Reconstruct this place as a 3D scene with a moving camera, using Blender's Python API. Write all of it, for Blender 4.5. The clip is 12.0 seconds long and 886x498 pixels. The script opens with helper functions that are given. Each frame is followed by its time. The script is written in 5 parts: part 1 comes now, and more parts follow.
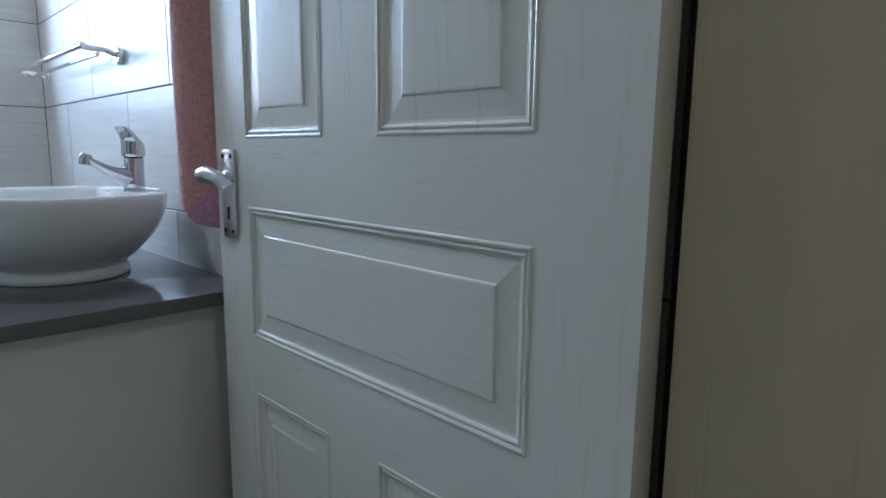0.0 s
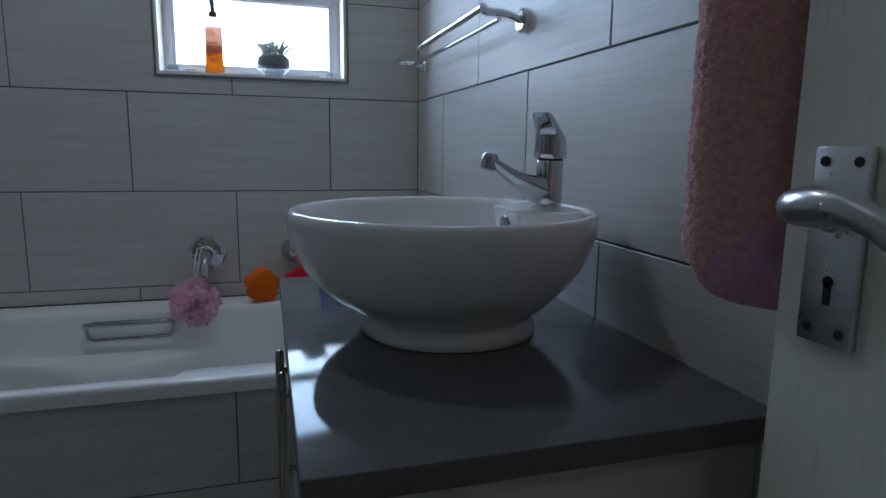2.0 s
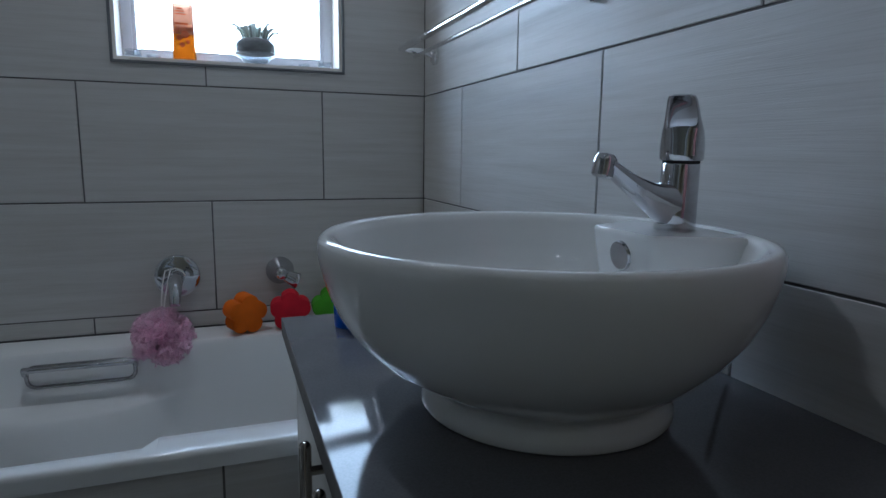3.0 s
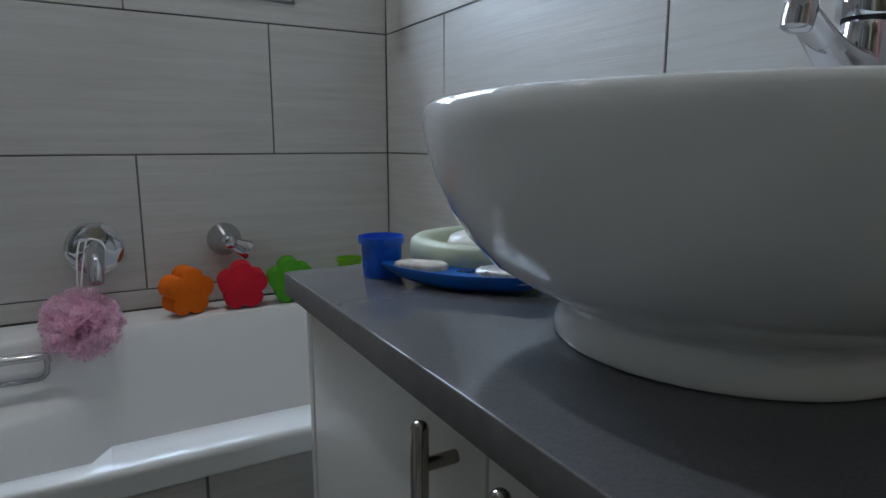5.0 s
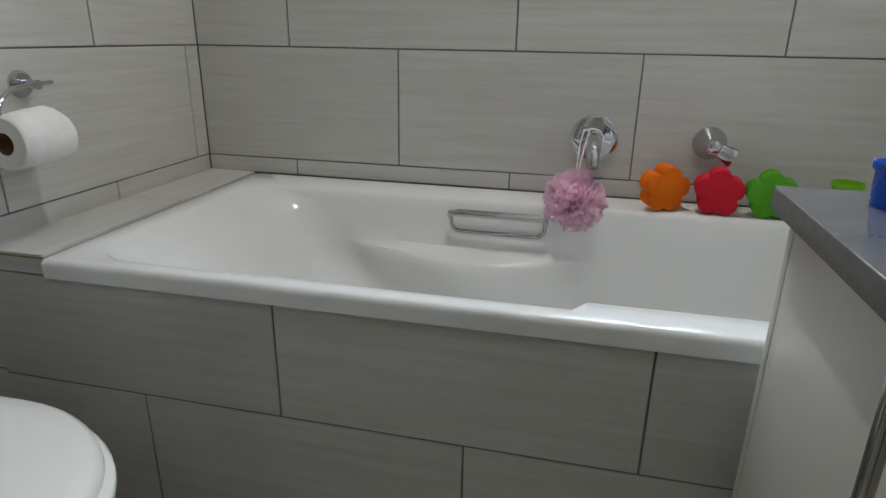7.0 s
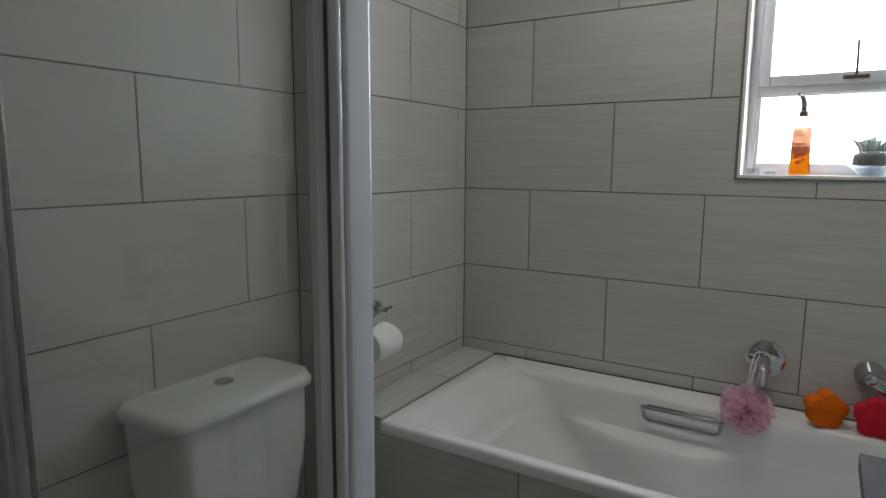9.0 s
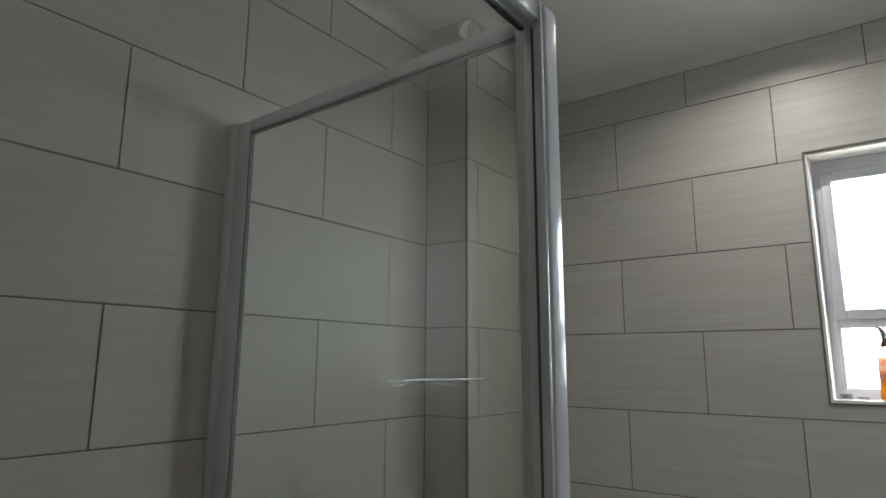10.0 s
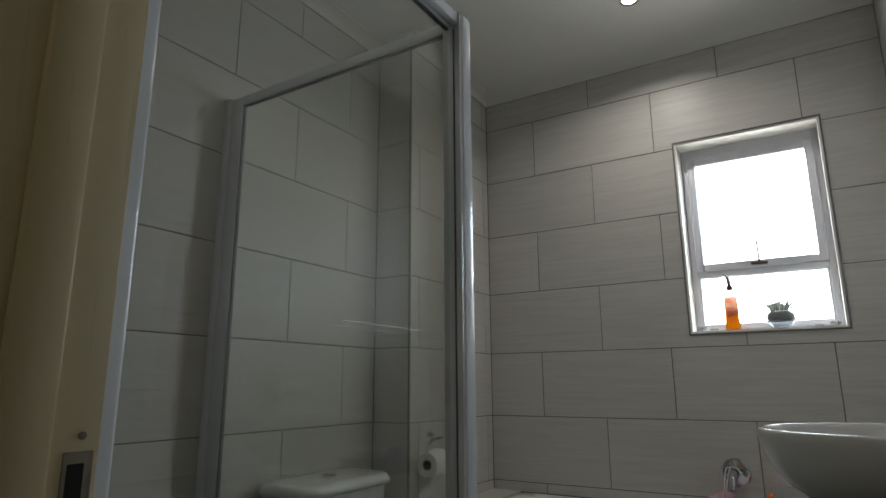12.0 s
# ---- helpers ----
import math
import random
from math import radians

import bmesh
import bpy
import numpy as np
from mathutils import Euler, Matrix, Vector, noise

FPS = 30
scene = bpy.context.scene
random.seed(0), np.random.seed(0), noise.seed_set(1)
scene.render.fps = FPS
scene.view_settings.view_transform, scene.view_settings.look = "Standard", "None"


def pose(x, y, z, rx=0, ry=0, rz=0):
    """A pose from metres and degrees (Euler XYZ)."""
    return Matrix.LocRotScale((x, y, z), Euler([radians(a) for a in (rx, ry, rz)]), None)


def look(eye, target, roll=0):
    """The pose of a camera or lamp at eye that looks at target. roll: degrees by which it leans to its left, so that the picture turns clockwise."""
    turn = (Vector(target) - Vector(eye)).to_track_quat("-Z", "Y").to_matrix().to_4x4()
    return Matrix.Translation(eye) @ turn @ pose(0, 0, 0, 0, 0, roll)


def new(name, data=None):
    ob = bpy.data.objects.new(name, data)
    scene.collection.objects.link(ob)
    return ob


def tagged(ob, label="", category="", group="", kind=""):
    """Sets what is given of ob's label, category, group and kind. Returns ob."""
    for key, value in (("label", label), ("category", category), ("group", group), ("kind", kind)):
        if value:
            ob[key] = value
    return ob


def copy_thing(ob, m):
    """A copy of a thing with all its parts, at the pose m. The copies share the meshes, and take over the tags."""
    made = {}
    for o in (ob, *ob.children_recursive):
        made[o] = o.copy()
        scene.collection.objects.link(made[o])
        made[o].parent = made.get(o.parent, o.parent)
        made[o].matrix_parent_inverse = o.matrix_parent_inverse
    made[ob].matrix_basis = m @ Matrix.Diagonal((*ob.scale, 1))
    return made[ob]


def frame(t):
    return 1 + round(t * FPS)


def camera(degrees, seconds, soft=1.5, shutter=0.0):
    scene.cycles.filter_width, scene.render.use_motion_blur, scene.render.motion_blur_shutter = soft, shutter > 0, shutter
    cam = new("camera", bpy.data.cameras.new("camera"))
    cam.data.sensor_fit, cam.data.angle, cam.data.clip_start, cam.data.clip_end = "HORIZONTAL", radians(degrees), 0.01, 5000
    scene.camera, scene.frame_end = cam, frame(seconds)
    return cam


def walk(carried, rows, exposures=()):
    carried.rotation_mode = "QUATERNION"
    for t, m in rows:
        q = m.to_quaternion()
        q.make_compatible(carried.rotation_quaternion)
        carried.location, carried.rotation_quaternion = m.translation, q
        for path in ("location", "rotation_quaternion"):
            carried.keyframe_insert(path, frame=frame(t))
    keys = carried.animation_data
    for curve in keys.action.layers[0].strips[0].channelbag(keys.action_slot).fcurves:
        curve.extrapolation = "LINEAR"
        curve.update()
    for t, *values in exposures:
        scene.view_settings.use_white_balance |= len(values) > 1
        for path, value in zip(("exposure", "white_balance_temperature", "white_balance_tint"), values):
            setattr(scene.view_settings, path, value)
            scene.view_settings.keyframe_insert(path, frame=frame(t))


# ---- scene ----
cam = camera(72.4, 12.0)
PATH = [
    (0, (-0.586, -2.714, 1.046), (0.81, -1.317, 0.733), 0.6),
    (0.5, (-0.496, -2.571, 1.071), (0.598, -0.931, 0.731), -0.4),
    (1, (-0.435, -2.437, 1.097), (0.328, -0.617, 0.768), 0.3),
    (1.5, (-0.454, -2.234, 1.064), (0.127, -0.349, 0.737), 0.6),
    (2, (-0.519, -2.056, 1.042), (0.046, -0.165, 0.716), 0.8),
    (2.5, (-0.538, -1.885, 1.039), (0.039, 0.003, 0.719), 0.8),
    (4.5, (-0.697, -1.51, 0.962), (0.367, 0.154, 0.651), 0.1),
    (5, (-0.679, -1.487, 0.924), (0.297, 0.225, 0.581), 0.0),
    (5.5, (-0.675, -1.491, 0.919), (-0.013, 0.342, 0.473), 0.2),
    (6, (-0.688, -1.503, 0.919), (-0.41, 0.397, 0.358), 0.3),
    (6.5, (-0.701, -1.53, 0.915), (-0.811, 0.366, 0.288), 0.5),
    (7, (-0.715, -1.549, 0.934), (-1.141, 0.288, 0.269), 0.9),
    (7.2, (-0.709, -1.58, 0.946), (-1.251, 0.233, 0.299), 0.0),
    (8.8, (-0.588, -1.997, 1.259), (-1.602, -0.311, 0.9), 0.4),
    (9, (-0.593, -2.072, 1.298), (-1.635, -0.388, 1.015), 0.3),
    (9.5, (-0.612, -2.276, 1.344), (-1.75, -0.632, 1.393), 0.1),
    (10, (-0.602, -2.421, 1.38), (-1.784, -0.851, 1.749), 0.3),
    (10.5, (-0.561, -2.5135, 1.332), (-1.744, -1.002, 1.899), 0.4),
    (11, (-0.505, -2.627, 1.253), (-1.667, -1.121, 1.869), 0.5),
    (11.5, (-0.407, -2.719, 1.151), (-1.532, -1.183, 1.763), 0.2),
    (12, (-0.343, -2.777, 1.05), (-1.369, -1.117, 1.487), -0.3),
]
EXPOSURE = [(0, 0.85, 5100, 10), (0.5, 0.32, 5100, 10), (1.0, -0.2, 5100, 10), (1.5, -0.75, 5150, 10), (2.5, -0.65, 5150, 10), (4.5, -0.6, 5550, 10), (5.0, -0.12, 5700, 10), (5.5, 0.38, 5850, 10), (6.0, 0.62, 5950, 10), (6.5, 0.7, 6100, 10), (7.0, 0.62, 6250, 10), (9.0, -0.15, 6350, 10), (9.5, -0.45, 6400, 10), (10.0, -0.13, 6450, 10), (10.5, 0.15, 6500, 10), (11.5, 0.32, 6500, 10), (12.0, -0.47, 6500, 10)]
walk(cam, [(t, look(eye, target, roll)) for t, eye, target, roll in PATH], EXPOSURE)


# world, sun, large lights
world = bpy.data.worlds.new("world")
scene.world = world
world.use_nodes = True
wn = world.node_tree
sky = wn.nodes.new("ShaderNodeTexSky")
sky.sky_type, sky.sun_disc = "NISHITA", False
sky.sun_elevation, sky.sun_rotation = radians(48), radians(150)
wn.links.new(sky.outputs[0], wn.nodes["Background"].inputs[0])
wn.nodes["Background"].inputs[1].default_value = 0.12

sun = new("sun", bpy.data.lights.new("sun", "SUN"))
sun.data.energy, sun.data.angle, sun.data.color = 3.0, radians(0.5), (1, 0.95, 0.88)
sun.matrix_world = look((-3, -8, 10), (0, 0, 0))


def spot_lamp(name, at, power, colour):
    la = bpy.data.lights.new(name, "AREA")
    la.shape, la.size, la.energy, la.color = "DISK", 0.05, power, colour
    la.spread = radians(150)
    ob = new(name, la)
    ob.matrix_world = look(at, (at[0], at[1] + 0.0001, at[2] - 1))
    return ob


LAMPS = [(-0.851, -0.48), (-1.22, -2.05)]
DOWN = (4.75, 0.42)
for i, (lx, ly) in enumerate(LAMPS):
    spot_lamp("lamp_light", (lx, ly, 2.590), DOWN[i], (1.0, 0.95, 0.87))
# added lamp, out of view: fill through the doorway onto the door leaf
spot_lamp("lamp_light", (-0.55, -3.35, 2.590), 1.8, (1.0, 0.90, 0.76))


# ---- materials ----
def material(name, colour, rough=0.5, metal=0.0, spec=0.5, coat=0.0):
    m = bpy.data.materials.new(name)
    m.use_nodes = True
    b = m.node_tree.nodes["Principled BSDF"]
    b.inputs["Base Color"].default_value = (*colour, 1)
    b.inputs["Roughness"].default_value = rough
    b.inputs["Metallic"].default_value = metal
    b.inputs["Specular IOR Level"].default_value = spec
    b.inputs["Coat Weight"].default_value = coat
    return m, m.node_tree, b


def link(nt, a, b):
    nt.links.new(a, b)


def node(nt, kind, **values):
    n = nt.nodes.new(kind)
    for k, v in values.items():
        n.inputs[k].default_value = v
    return n


def coords(nt, scale, island=False, jitter=0.0):
    tc = nt.nodes.new("ShaderNodeTexCoord")
    mp = nt.nodes.new("ShaderNodeMapping")
    mp.inputs["Scale"].default_value = scale
    src = tc.outputs["Object"]
    if jitter:
        oi = nt.nodes.new("ShaderNodeObjectInfo")
        mul = nt.nodes.new("ShaderNodeMath")
        mul.operation = "MULTIPLY"
        mul.inputs[1].default_value = jitter
        link(nt, oi.outputs["Random"], mul.inputs[0])
        cmb = nt.nodes.new("ShaderNodeCombineXYZ")
        for i in range(3):
            link(nt, mul.outputs[0], cmb.inputs[i])
        add = nt.nodes.new("ShaderNodeVectorMath")
        link(nt, src, add.inputs[0])
        link(nt, cmb.outputs[0], add.inputs[1])
        src = add.outputs[0]
    link(nt, src, mp.inputs[0])
    return mp.outputs[0]


def noise_tex(nt, vec, scale, detail=4.0, rough=0.55):
    n = node(nt, "ShaderNodeTexNoise", Scale=scale, Detail=detail, Roughness=rough)
    link(nt, vec, n.inputs["Vector"])
    return n.outputs["Fac"]


def ramp(nt, fac, stops):
    r = nt.nodes.new("ShaderNodeValToRGB")
    while len(r.color_ramp.elements) < len(stops):
        r.color_ramp.elements.new(0.5)
    for e, (p, c) in zip(r.color_ramp.elements, stops):
        e.position, e.color = p, (*c, 1)
    link(nt, fac, r.inputs[0])
    return r.outputs[0]


def span(nt, fac, a, b, lo, hi):
    m = node(nt, "ShaderNodeMapRange")
    for i, v in enumerate((a, b, lo, hi)):
        m.inputs[1 + i].default_value = v
    link(nt, fac, m.inputs[0])
    return m.outputs[0]


def mixed(nt, a, b, fac, mode="MULTIPLY"):
    m = nt.nodes.new("ShaderNodeMixRGB")
    m.blend_type = mode
    for s, v in zip(m.inputs, (fac, a, b)):
        if hasattr(v, "links"):
            link(nt, v, s)
        else:
            s.default_value = v
    return m.outputs[0]


def bump(nt, bsdf, fac, strength, distance):
    b = node(nt, "ShaderNodeBump", Strength=strength, Distance=distance)
    link(nt, fac, b.inputs["Height"])
    link(nt, b.outputs[0], bsdf.inputs["Normal"])


def worn(name, colour, rough, scale=6.0, amount=0.08, relief=0.0, relief_scale=60.0, **kw):
    m, nt, b = material(name, colour, rough, **kw)
    v = coords(nt, (1, 1, 1))
    f = noise_tex(nt, v, scale)
    lo = tuple(c * (1 - amount) for c in colour)
    hi = tuple(min(1, c * (1 + amount)) for c in colour)
    link(nt, ramp(nt, f, [(0.3, lo), (0.7, hi)]), b.inputs["Base Color"])
    link(nt, span(nt, noise_tex(nt, v, scale * 4), 0.3, 0.7, max(0.02, rough * 0.9), rough * 1.1), b.inputs["Roughness"])
    if relief:
        bump(nt, b, noise_tex(nt, v, relief_scale), 0.5, relief)
    return m


def tile_material(name, tint=(1, 1, 1)):
    m, nt, b = material(name, (0.5, 0.5, 0.48), 0.3)
    v = coords(nt, (1.6, 1, 34), jitter=37.0)
    fine = coords(nt, (5, 1, 240), jitter=19.0)
    streak = noise_tex(nt, v, 2.2, 5, 0.6)
    hair = noise_tex(nt, fine, 2.0, 3, 0.6)
    base = ramp(nt, streak, [(0.28, tuple(a * c for a, c in zip((0.525, 0.507, 0.475), tint))),
                             (0.5, tuple(a * c for a, c in zip((0.575, 0.56, 0.53), tint))),
                             (0.74, tuple(a * c for a, c in zip((0.62, 0.61, 0.585), tint)))])
    dark = ramp(nt, hair, [(0.32, (0.90, 0.895, 0.89)), (0.5, (1, 1, 1))])
    oi = nt.nodes.new("ShaderNodeObjectInfo")
    vary = span(nt, oi.outputs["Random"], 0, 1, 0.95, 1.03)
    col = mixed(nt, base, dark, 0.6)
    hsv = node(nt, "ShaderNodeHueSaturation")
    link(nt, col, hsv.inputs["Color"])
    link(nt, vary, hsv.inputs["Value"])
    link(nt, hsv.outputs[0], b.inputs["Base Color"])
    link(nt, span(nt, hair, 0.3, 0.7, 0.44, 0.36), b.inputs["Roughness"])
    both = mixed(nt, streak, hair, 0.5, "MIX")
    bump(nt, b, both, 0.75, 0.0008)
    return m


M_TILE = tile_material("wall_tile")
M_GROUT = worn("grout", (0.16, 0.155, 0.148), 0.85, 20, 0.2, 0.0008, 300)
M_TRIM = worn("edge_trim", (0.17, 0.175, 0.18), 0.4, 8, 0.1)
M_CEIL = worn("ceiling_paint", (0.71, 0.70, 0.67), 0.7, 3, 0.03, 0.0006, 90)
M_PLASTER = worn("painted_plaster", (0.70, 0.66, 0.52), 0.7, 3, 0.05, 0.0008, 80)
M_FLOOR = worn("floor_tile", (0.30, 0.29, 0.27), 0.45, 4, 0.12, 0.0005, 60)
M_CERAMIC = worn("white_ceramic", (0.75, 0.75, 0.73), 0.06, 2, 0.015, coat=0.3)
M_ACRYLIC = worn("white_acrylic", (0.79, 0.79, 0.775), 0.13, 2, 0.015)
M_PLASTIC_W = worn("white_plastic", (0.78, 0.77, 0.73), 0.22, 3, 0.02)
M_CHROME, _nt, _b = material("chrome", (0.54, 0.54, 0.56), 0.06, 1.0)
link(_nt, span(_nt, noise_tex(_nt, coords(_nt, (1, 1, 1)), 45), 0.35, 0.7, 0.04, 0.09), _b.inputs["Roughness"])
M_STEEL = worn("brushed_steel", (0.36, 0.335, 0.30), 0.16, 8, 0.02, metal=1.0)
# lighter copy of the chrome: the light falling on the rail is in its colour
M_LIT_CHROME = worn("lit_rail_chrome", (0.84, 0.84, 0.85), 0.10, 20, 0.04, metal=1.0)
# darker copy of the chrome, with a recess's shade put into its colour
M_SHADE_CHROME = worn("shaded_chrome", (0.42, 0.42, 0.43), 0.10, 20, 0.06, metal=1.0)
M_SATIN = worn("satin_chrome", (0.62, 0.62, 0.63), 0.30, 20, 0.06, metal=1.0)
M_ALU = worn("white_aluminium", (0.70, 0.73, 0.78), 0.14, 6, 0.02)
M_FRAME = worn("window_frame_paint", (0.66, 0.66, 0.70), 0.35, 8, 0.05)
M_REVEAL = worn("reveal_paint", (0.84, 0.80, 0.74), 0.6, 8, 0.05)
M_CAB, _, _ = material("cabinet_white", (0.62, 0.60, 0.55), 0.36)
M_BRASS = worn("brass_trim", (0.30, 0.24, 0.12), 0.4, 8, 0.1, metal=0.6)
M_GASKET = worn("grey_gasket", (0.16, 0.165, 0.17), 0.7)
M_BLACK = worn("dark_gap", (0.02, 0.02, 0.02), 0.9)


def worktop_material():
    m, nt, b = material("grey_worktop", (0.10, 0.10, 0.105), 0.16)
    v = coords(nt, (1, 1, 1))
    base = ramp(nt, noise_tex(nt, v, 420, 2), [(0.3, (0.118, 0.118, 0.124)), (0.7, (0.142, 0.142, 0.150))])
    cloud = ramp(nt, noise_tex(nt, v, 9, 5), [(0.3, (0.85, 0.85, 0.85)), (0.7, (1, 1, 1))])
    link(nt, mixed(nt, base, cloud, 1.0), b.inputs["Base Color"])
    b.inputs["IOR"].default_value = 1.36
    link(nt, span(nt, noise_tex(nt, v, 30, 6), 0.3, 0.75, 0.055, 0.10), b.inputs["Roughness"])
    return m


M_TOP = worktop_material()
M_TOP_EDGE = worn("worktop_edge", (0.125, 0.117, 0.11), 0.6, 60, 0.12)


def door_material(name, colour, along, strength=0.35):
    m, nt, b = material(name, colour, 0.3)
    v = coords(nt, along)
    g = noise_tex(nt, v, 3.0, 5, 0.65)
    lo = tuple(c * 0.98 for c in colour)
    link(nt, ramp(nt, g, [(0.3, lo), (0.7, colour)]), b.inputs["Base Color"])
    link(nt, span(nt, g, 0.3, 0.7, 0.26, 0.33), b.inputs["Roughness"])
    bump(nt, b, g, strength, 0.0011)
    return m


M_DOOR = door_material("door_paint_rails", (0.70, 0.685, 0.615), (1, 5, 70))
M_DOOR_V = door_material("door_paint_stiles", (0.70, 0.685, 0.615), (1, 34, 2.4), 0.55)
M_EDGE = door_material("door_edge_paint", (0.62, 0.58, 0.47), (40, 40, 1.5), 0.5)
M_JAMB = door_material("jamb_cream", (0.66, 0.57, 0.36), (30, 30, 1.5), 0.03)
M_WOOD = door_material("jamb_wood", (0.52, 0.44, 0.31), (22, 22, 0.35), 0.3)


def fuzzy(name, colour, dark, scale):
    m, nt, b = material(name, colour, 0.95, spec=0.1)
    v = coords(nt, (1, 1, 1))
    f = noise_tex(nt, v, scale, 5, 0.7)
    link(nt, ramp(nt, f, [(0.3, dark), (0.7, colour)]), b.inputs["Base Color"])
    b.inputs["Sheen Weight"].default_value = 0.6
    bump(nt, b, f, 1.0, 0.004)
    return m


M_TOWEL = fuzzy("towel_pile", (0.80, 0.46, 0.43), (0.56, 0.25, 0.24), 160)
M_TOWEL_P = fuzzy("towel_pink", (0.72, 0.42, 0.58), (0.54, 0.26, 0.42), 160)
M_PAPER = worn("tissue_paper", (0.82, 0.81, 0.78), 0.95, 30, 0.04, 0.0006, 200)
M_CARD = worn("cardboard", (0.22, 0.13, 0.07), 0.9)
M_STONE = worn("pumice", (0.60, 0.55, 0.48), 0.95, 90, 0.25, 0.002, 300)
M_BLUE = worn("blue_plastic", (0.007, 0.11, 0.64), 0.28, 5, 0.05)
M_NAVY = worn("blue_file_plastic", (0.004, 0.10, 0.42), 0.3, 5, 0.05)
M_SAGE = worn("pale_green_plastic", (0.52, 0.57, 0.42), 0.45, 5, 0.05)
M_LIME = worn("green_cup_plastic", (0.20, 0.50, 0.01), 0.35, 5, 0.05)
M_RASP = worn("metal_rasp", (0.6, 0.6, 0.6), 0.35, 200, 0.3, 0.002, 400, metal=0.9)


def sponge(name, colour):
    return worn(name, colour, 0.85, 25, 0.10, 0.0012, 500, spec=0.2)


M_ORANGE = sponge("orange_sponge", (0.78, 0.16, 0.006))
M_RED = sponge("red_sponge", (0.60, 0.018, 0.035))
M_GREEN = sponge("green_sponge", (0.09, 0.34, 0.02))


def clear_glass(name, tint, rough=0.0, fres=1.5):
    m = bpy.data.materials.new(name)
    m.use_nodes = True
    nt = m.node_tree
    nt.nodes.clear()
    out = nt.nodes.new("ShaderNodeOutputMaterial")
    tr = node(nt, "ShaderNodeBsdfTransparent", Color=(*tint, 1))
    gl = node(nt, "ShaderNodeBsdfGlossy", Roughness=rough)
    lw = node(nt, "ShaderNodeLayerWeight", Blend=0.5)
    pw = nt.nodes.new("ShaderNodeMath")
    pw.operation = "POWER"
    link(nt, lw.outputs["Facing"], pw.inputs[0])
    pw.inputs[1].default_value = 5.0
    base = ((fres - 1) / (fres + 1)) ** 2
    fr = span(nt, pw.outputs[0], 0, 1, base, 1.0)
    mx = nt.nodes.new("ShaderNodeMixShader")
    link(nt, fr, mx.inputs[0])
    link(nt, tr.outputs[0], mx.inputs[1])
    link(nt, gl.outputs[0], mx.inputs[2])
    link(nt, mx.outputs[0], out.inputs[0])
    return m


M_PANE = clear_glass("window_glass", (0.97, 0.98, 0.97))
M_SHOWER = clear_glass("shower_glass", (0.915, 0.922, 0.905), 0.0, 1.62)
M_CLEAR = clear_glass("clear_glass", (0.86, 0.88, 0.90), 0.02, 1.5)
M_BOTTLE = clear_glass("clear_bottle", (0.97, 0.86, 0.78), 0.03, 1.4)


def loofah_material():
    m, nt, b = material("pink_mesh", (0.85, 0.32, 0.52), 0.6)
    b.inputs["Transmission Weight"].default_value = 0.0
    b.inputs["Subsurface Weight"].default_value = 0.0
    v = coords(nt, (1, 1, 1))
    link(nt, ramp(nt, noise_tex(nt, v, 60, 3), [(0.3, (1.0, 0.64, 0.82)), (0.7, (1.0, 0.88, 0.95))]), b.inputs["Base Color"])
    tr = nt.nodes.new("ShaderNodeBsdfTransparent")
    mx = nt.nodes.new("ShaderNodeMixShader")
    vor = node(nt, "ShaderNodeTexVoronoi", Scale=420.0)
    link(nt, v, vor.inputs["Vector"])
    link(nt, span(nt, vor.outputs["Distance"], 0.25, 0.5, 0.36, 0.78), mx.inputs[0])
    lu = node(nt, "ShaderNodeBsdfTranslucent", Color=(1.0, 0.78, 0.90, 1))
    half = nt.nodes.new("ShaderNodeMixShader")
    half.inputs[0].default_value = 0.6
    link(nt, b.outputs[0], half.inputs[1])
    link(nt, lu.outputs[0], half.inputs[2])
    link(nt, tr.outputs[0], mx.inputs[1])
    link(nt, half.outputs[0], mx.inputs[2])
    link(nt, mx.outputs[0], nt.nodes["Material Output"].inputs[0])
    return m


M_LOOFAH = loofah_material()


def backlit(name, colour, through_colour, clear):
    """A liquid or film that the daylight behind it shines through."""
    m, nt, b = material(name, colour, 0.12)
    tr = node(nt, "ShaderNodeBsdfTranslucent")
    v = coords(nt, (1, 1, 1))
    link(nt, ramp(nt, noise_tex(nt, v, 45, 3), [(0.3, tuple(c * 0.75 for c in through_colour)), (0.7, through_colour)]), tr.inputs["Color"])
    tp = node(nt, "ShaderNodeBsdfTransparent", Color=(*clear, 1))
    m1 = nt.nodes.new("ShaderNodeMixShader")
    m1.inputs[0].default_value = 0.4
    link(nt, tr.outputs[0], m1.inputs[1])
    link(nt, tp.outputs[0], m1.inputs[2])
    m2 = nt.nodes.new("ShaderNodeMixShader")
    m2.inputs[0].default_value = 0.2
    link(nt, m1.outputs[0], m2.inputs[1])
    link(nt, b.outputs[0], m2.inputs[2])
    link(nt, m2.outputs[0], nt.nodes["Material Output"].inputs[0])
    return m


M_SOAP = backlit("orange_soap", (0.95, 0.50, 0.05), (0.95, 0.55, 0.05), (0.27, 0.14, 0.012))
M_FILM = backlit("label_film", (0.90, 0.66, 0.56), (0.80, 0.60, 0.50), (0.34, 0.24, 0.19))
M_GRAVEL = worn("grey_gravel", (0.30, 0.285, 0.27), 0.9, 120, 0.4, 0.003, 300)
M_LEAF = worn("grey_green_leaf", (0.50, 0.56, 0.52), 0.3, 20, 0.2)
M_PUMP = worn("shiny_pump", (0.42, 0.38, 0.34), 0.15, metal=0.8)
M_PRINT = worn("red_print", (0.62, 0.16, 0.06), 0.5)
M_BROWN = worn("brown_pump", (0.09, 0.05, 0.03), 0.35)


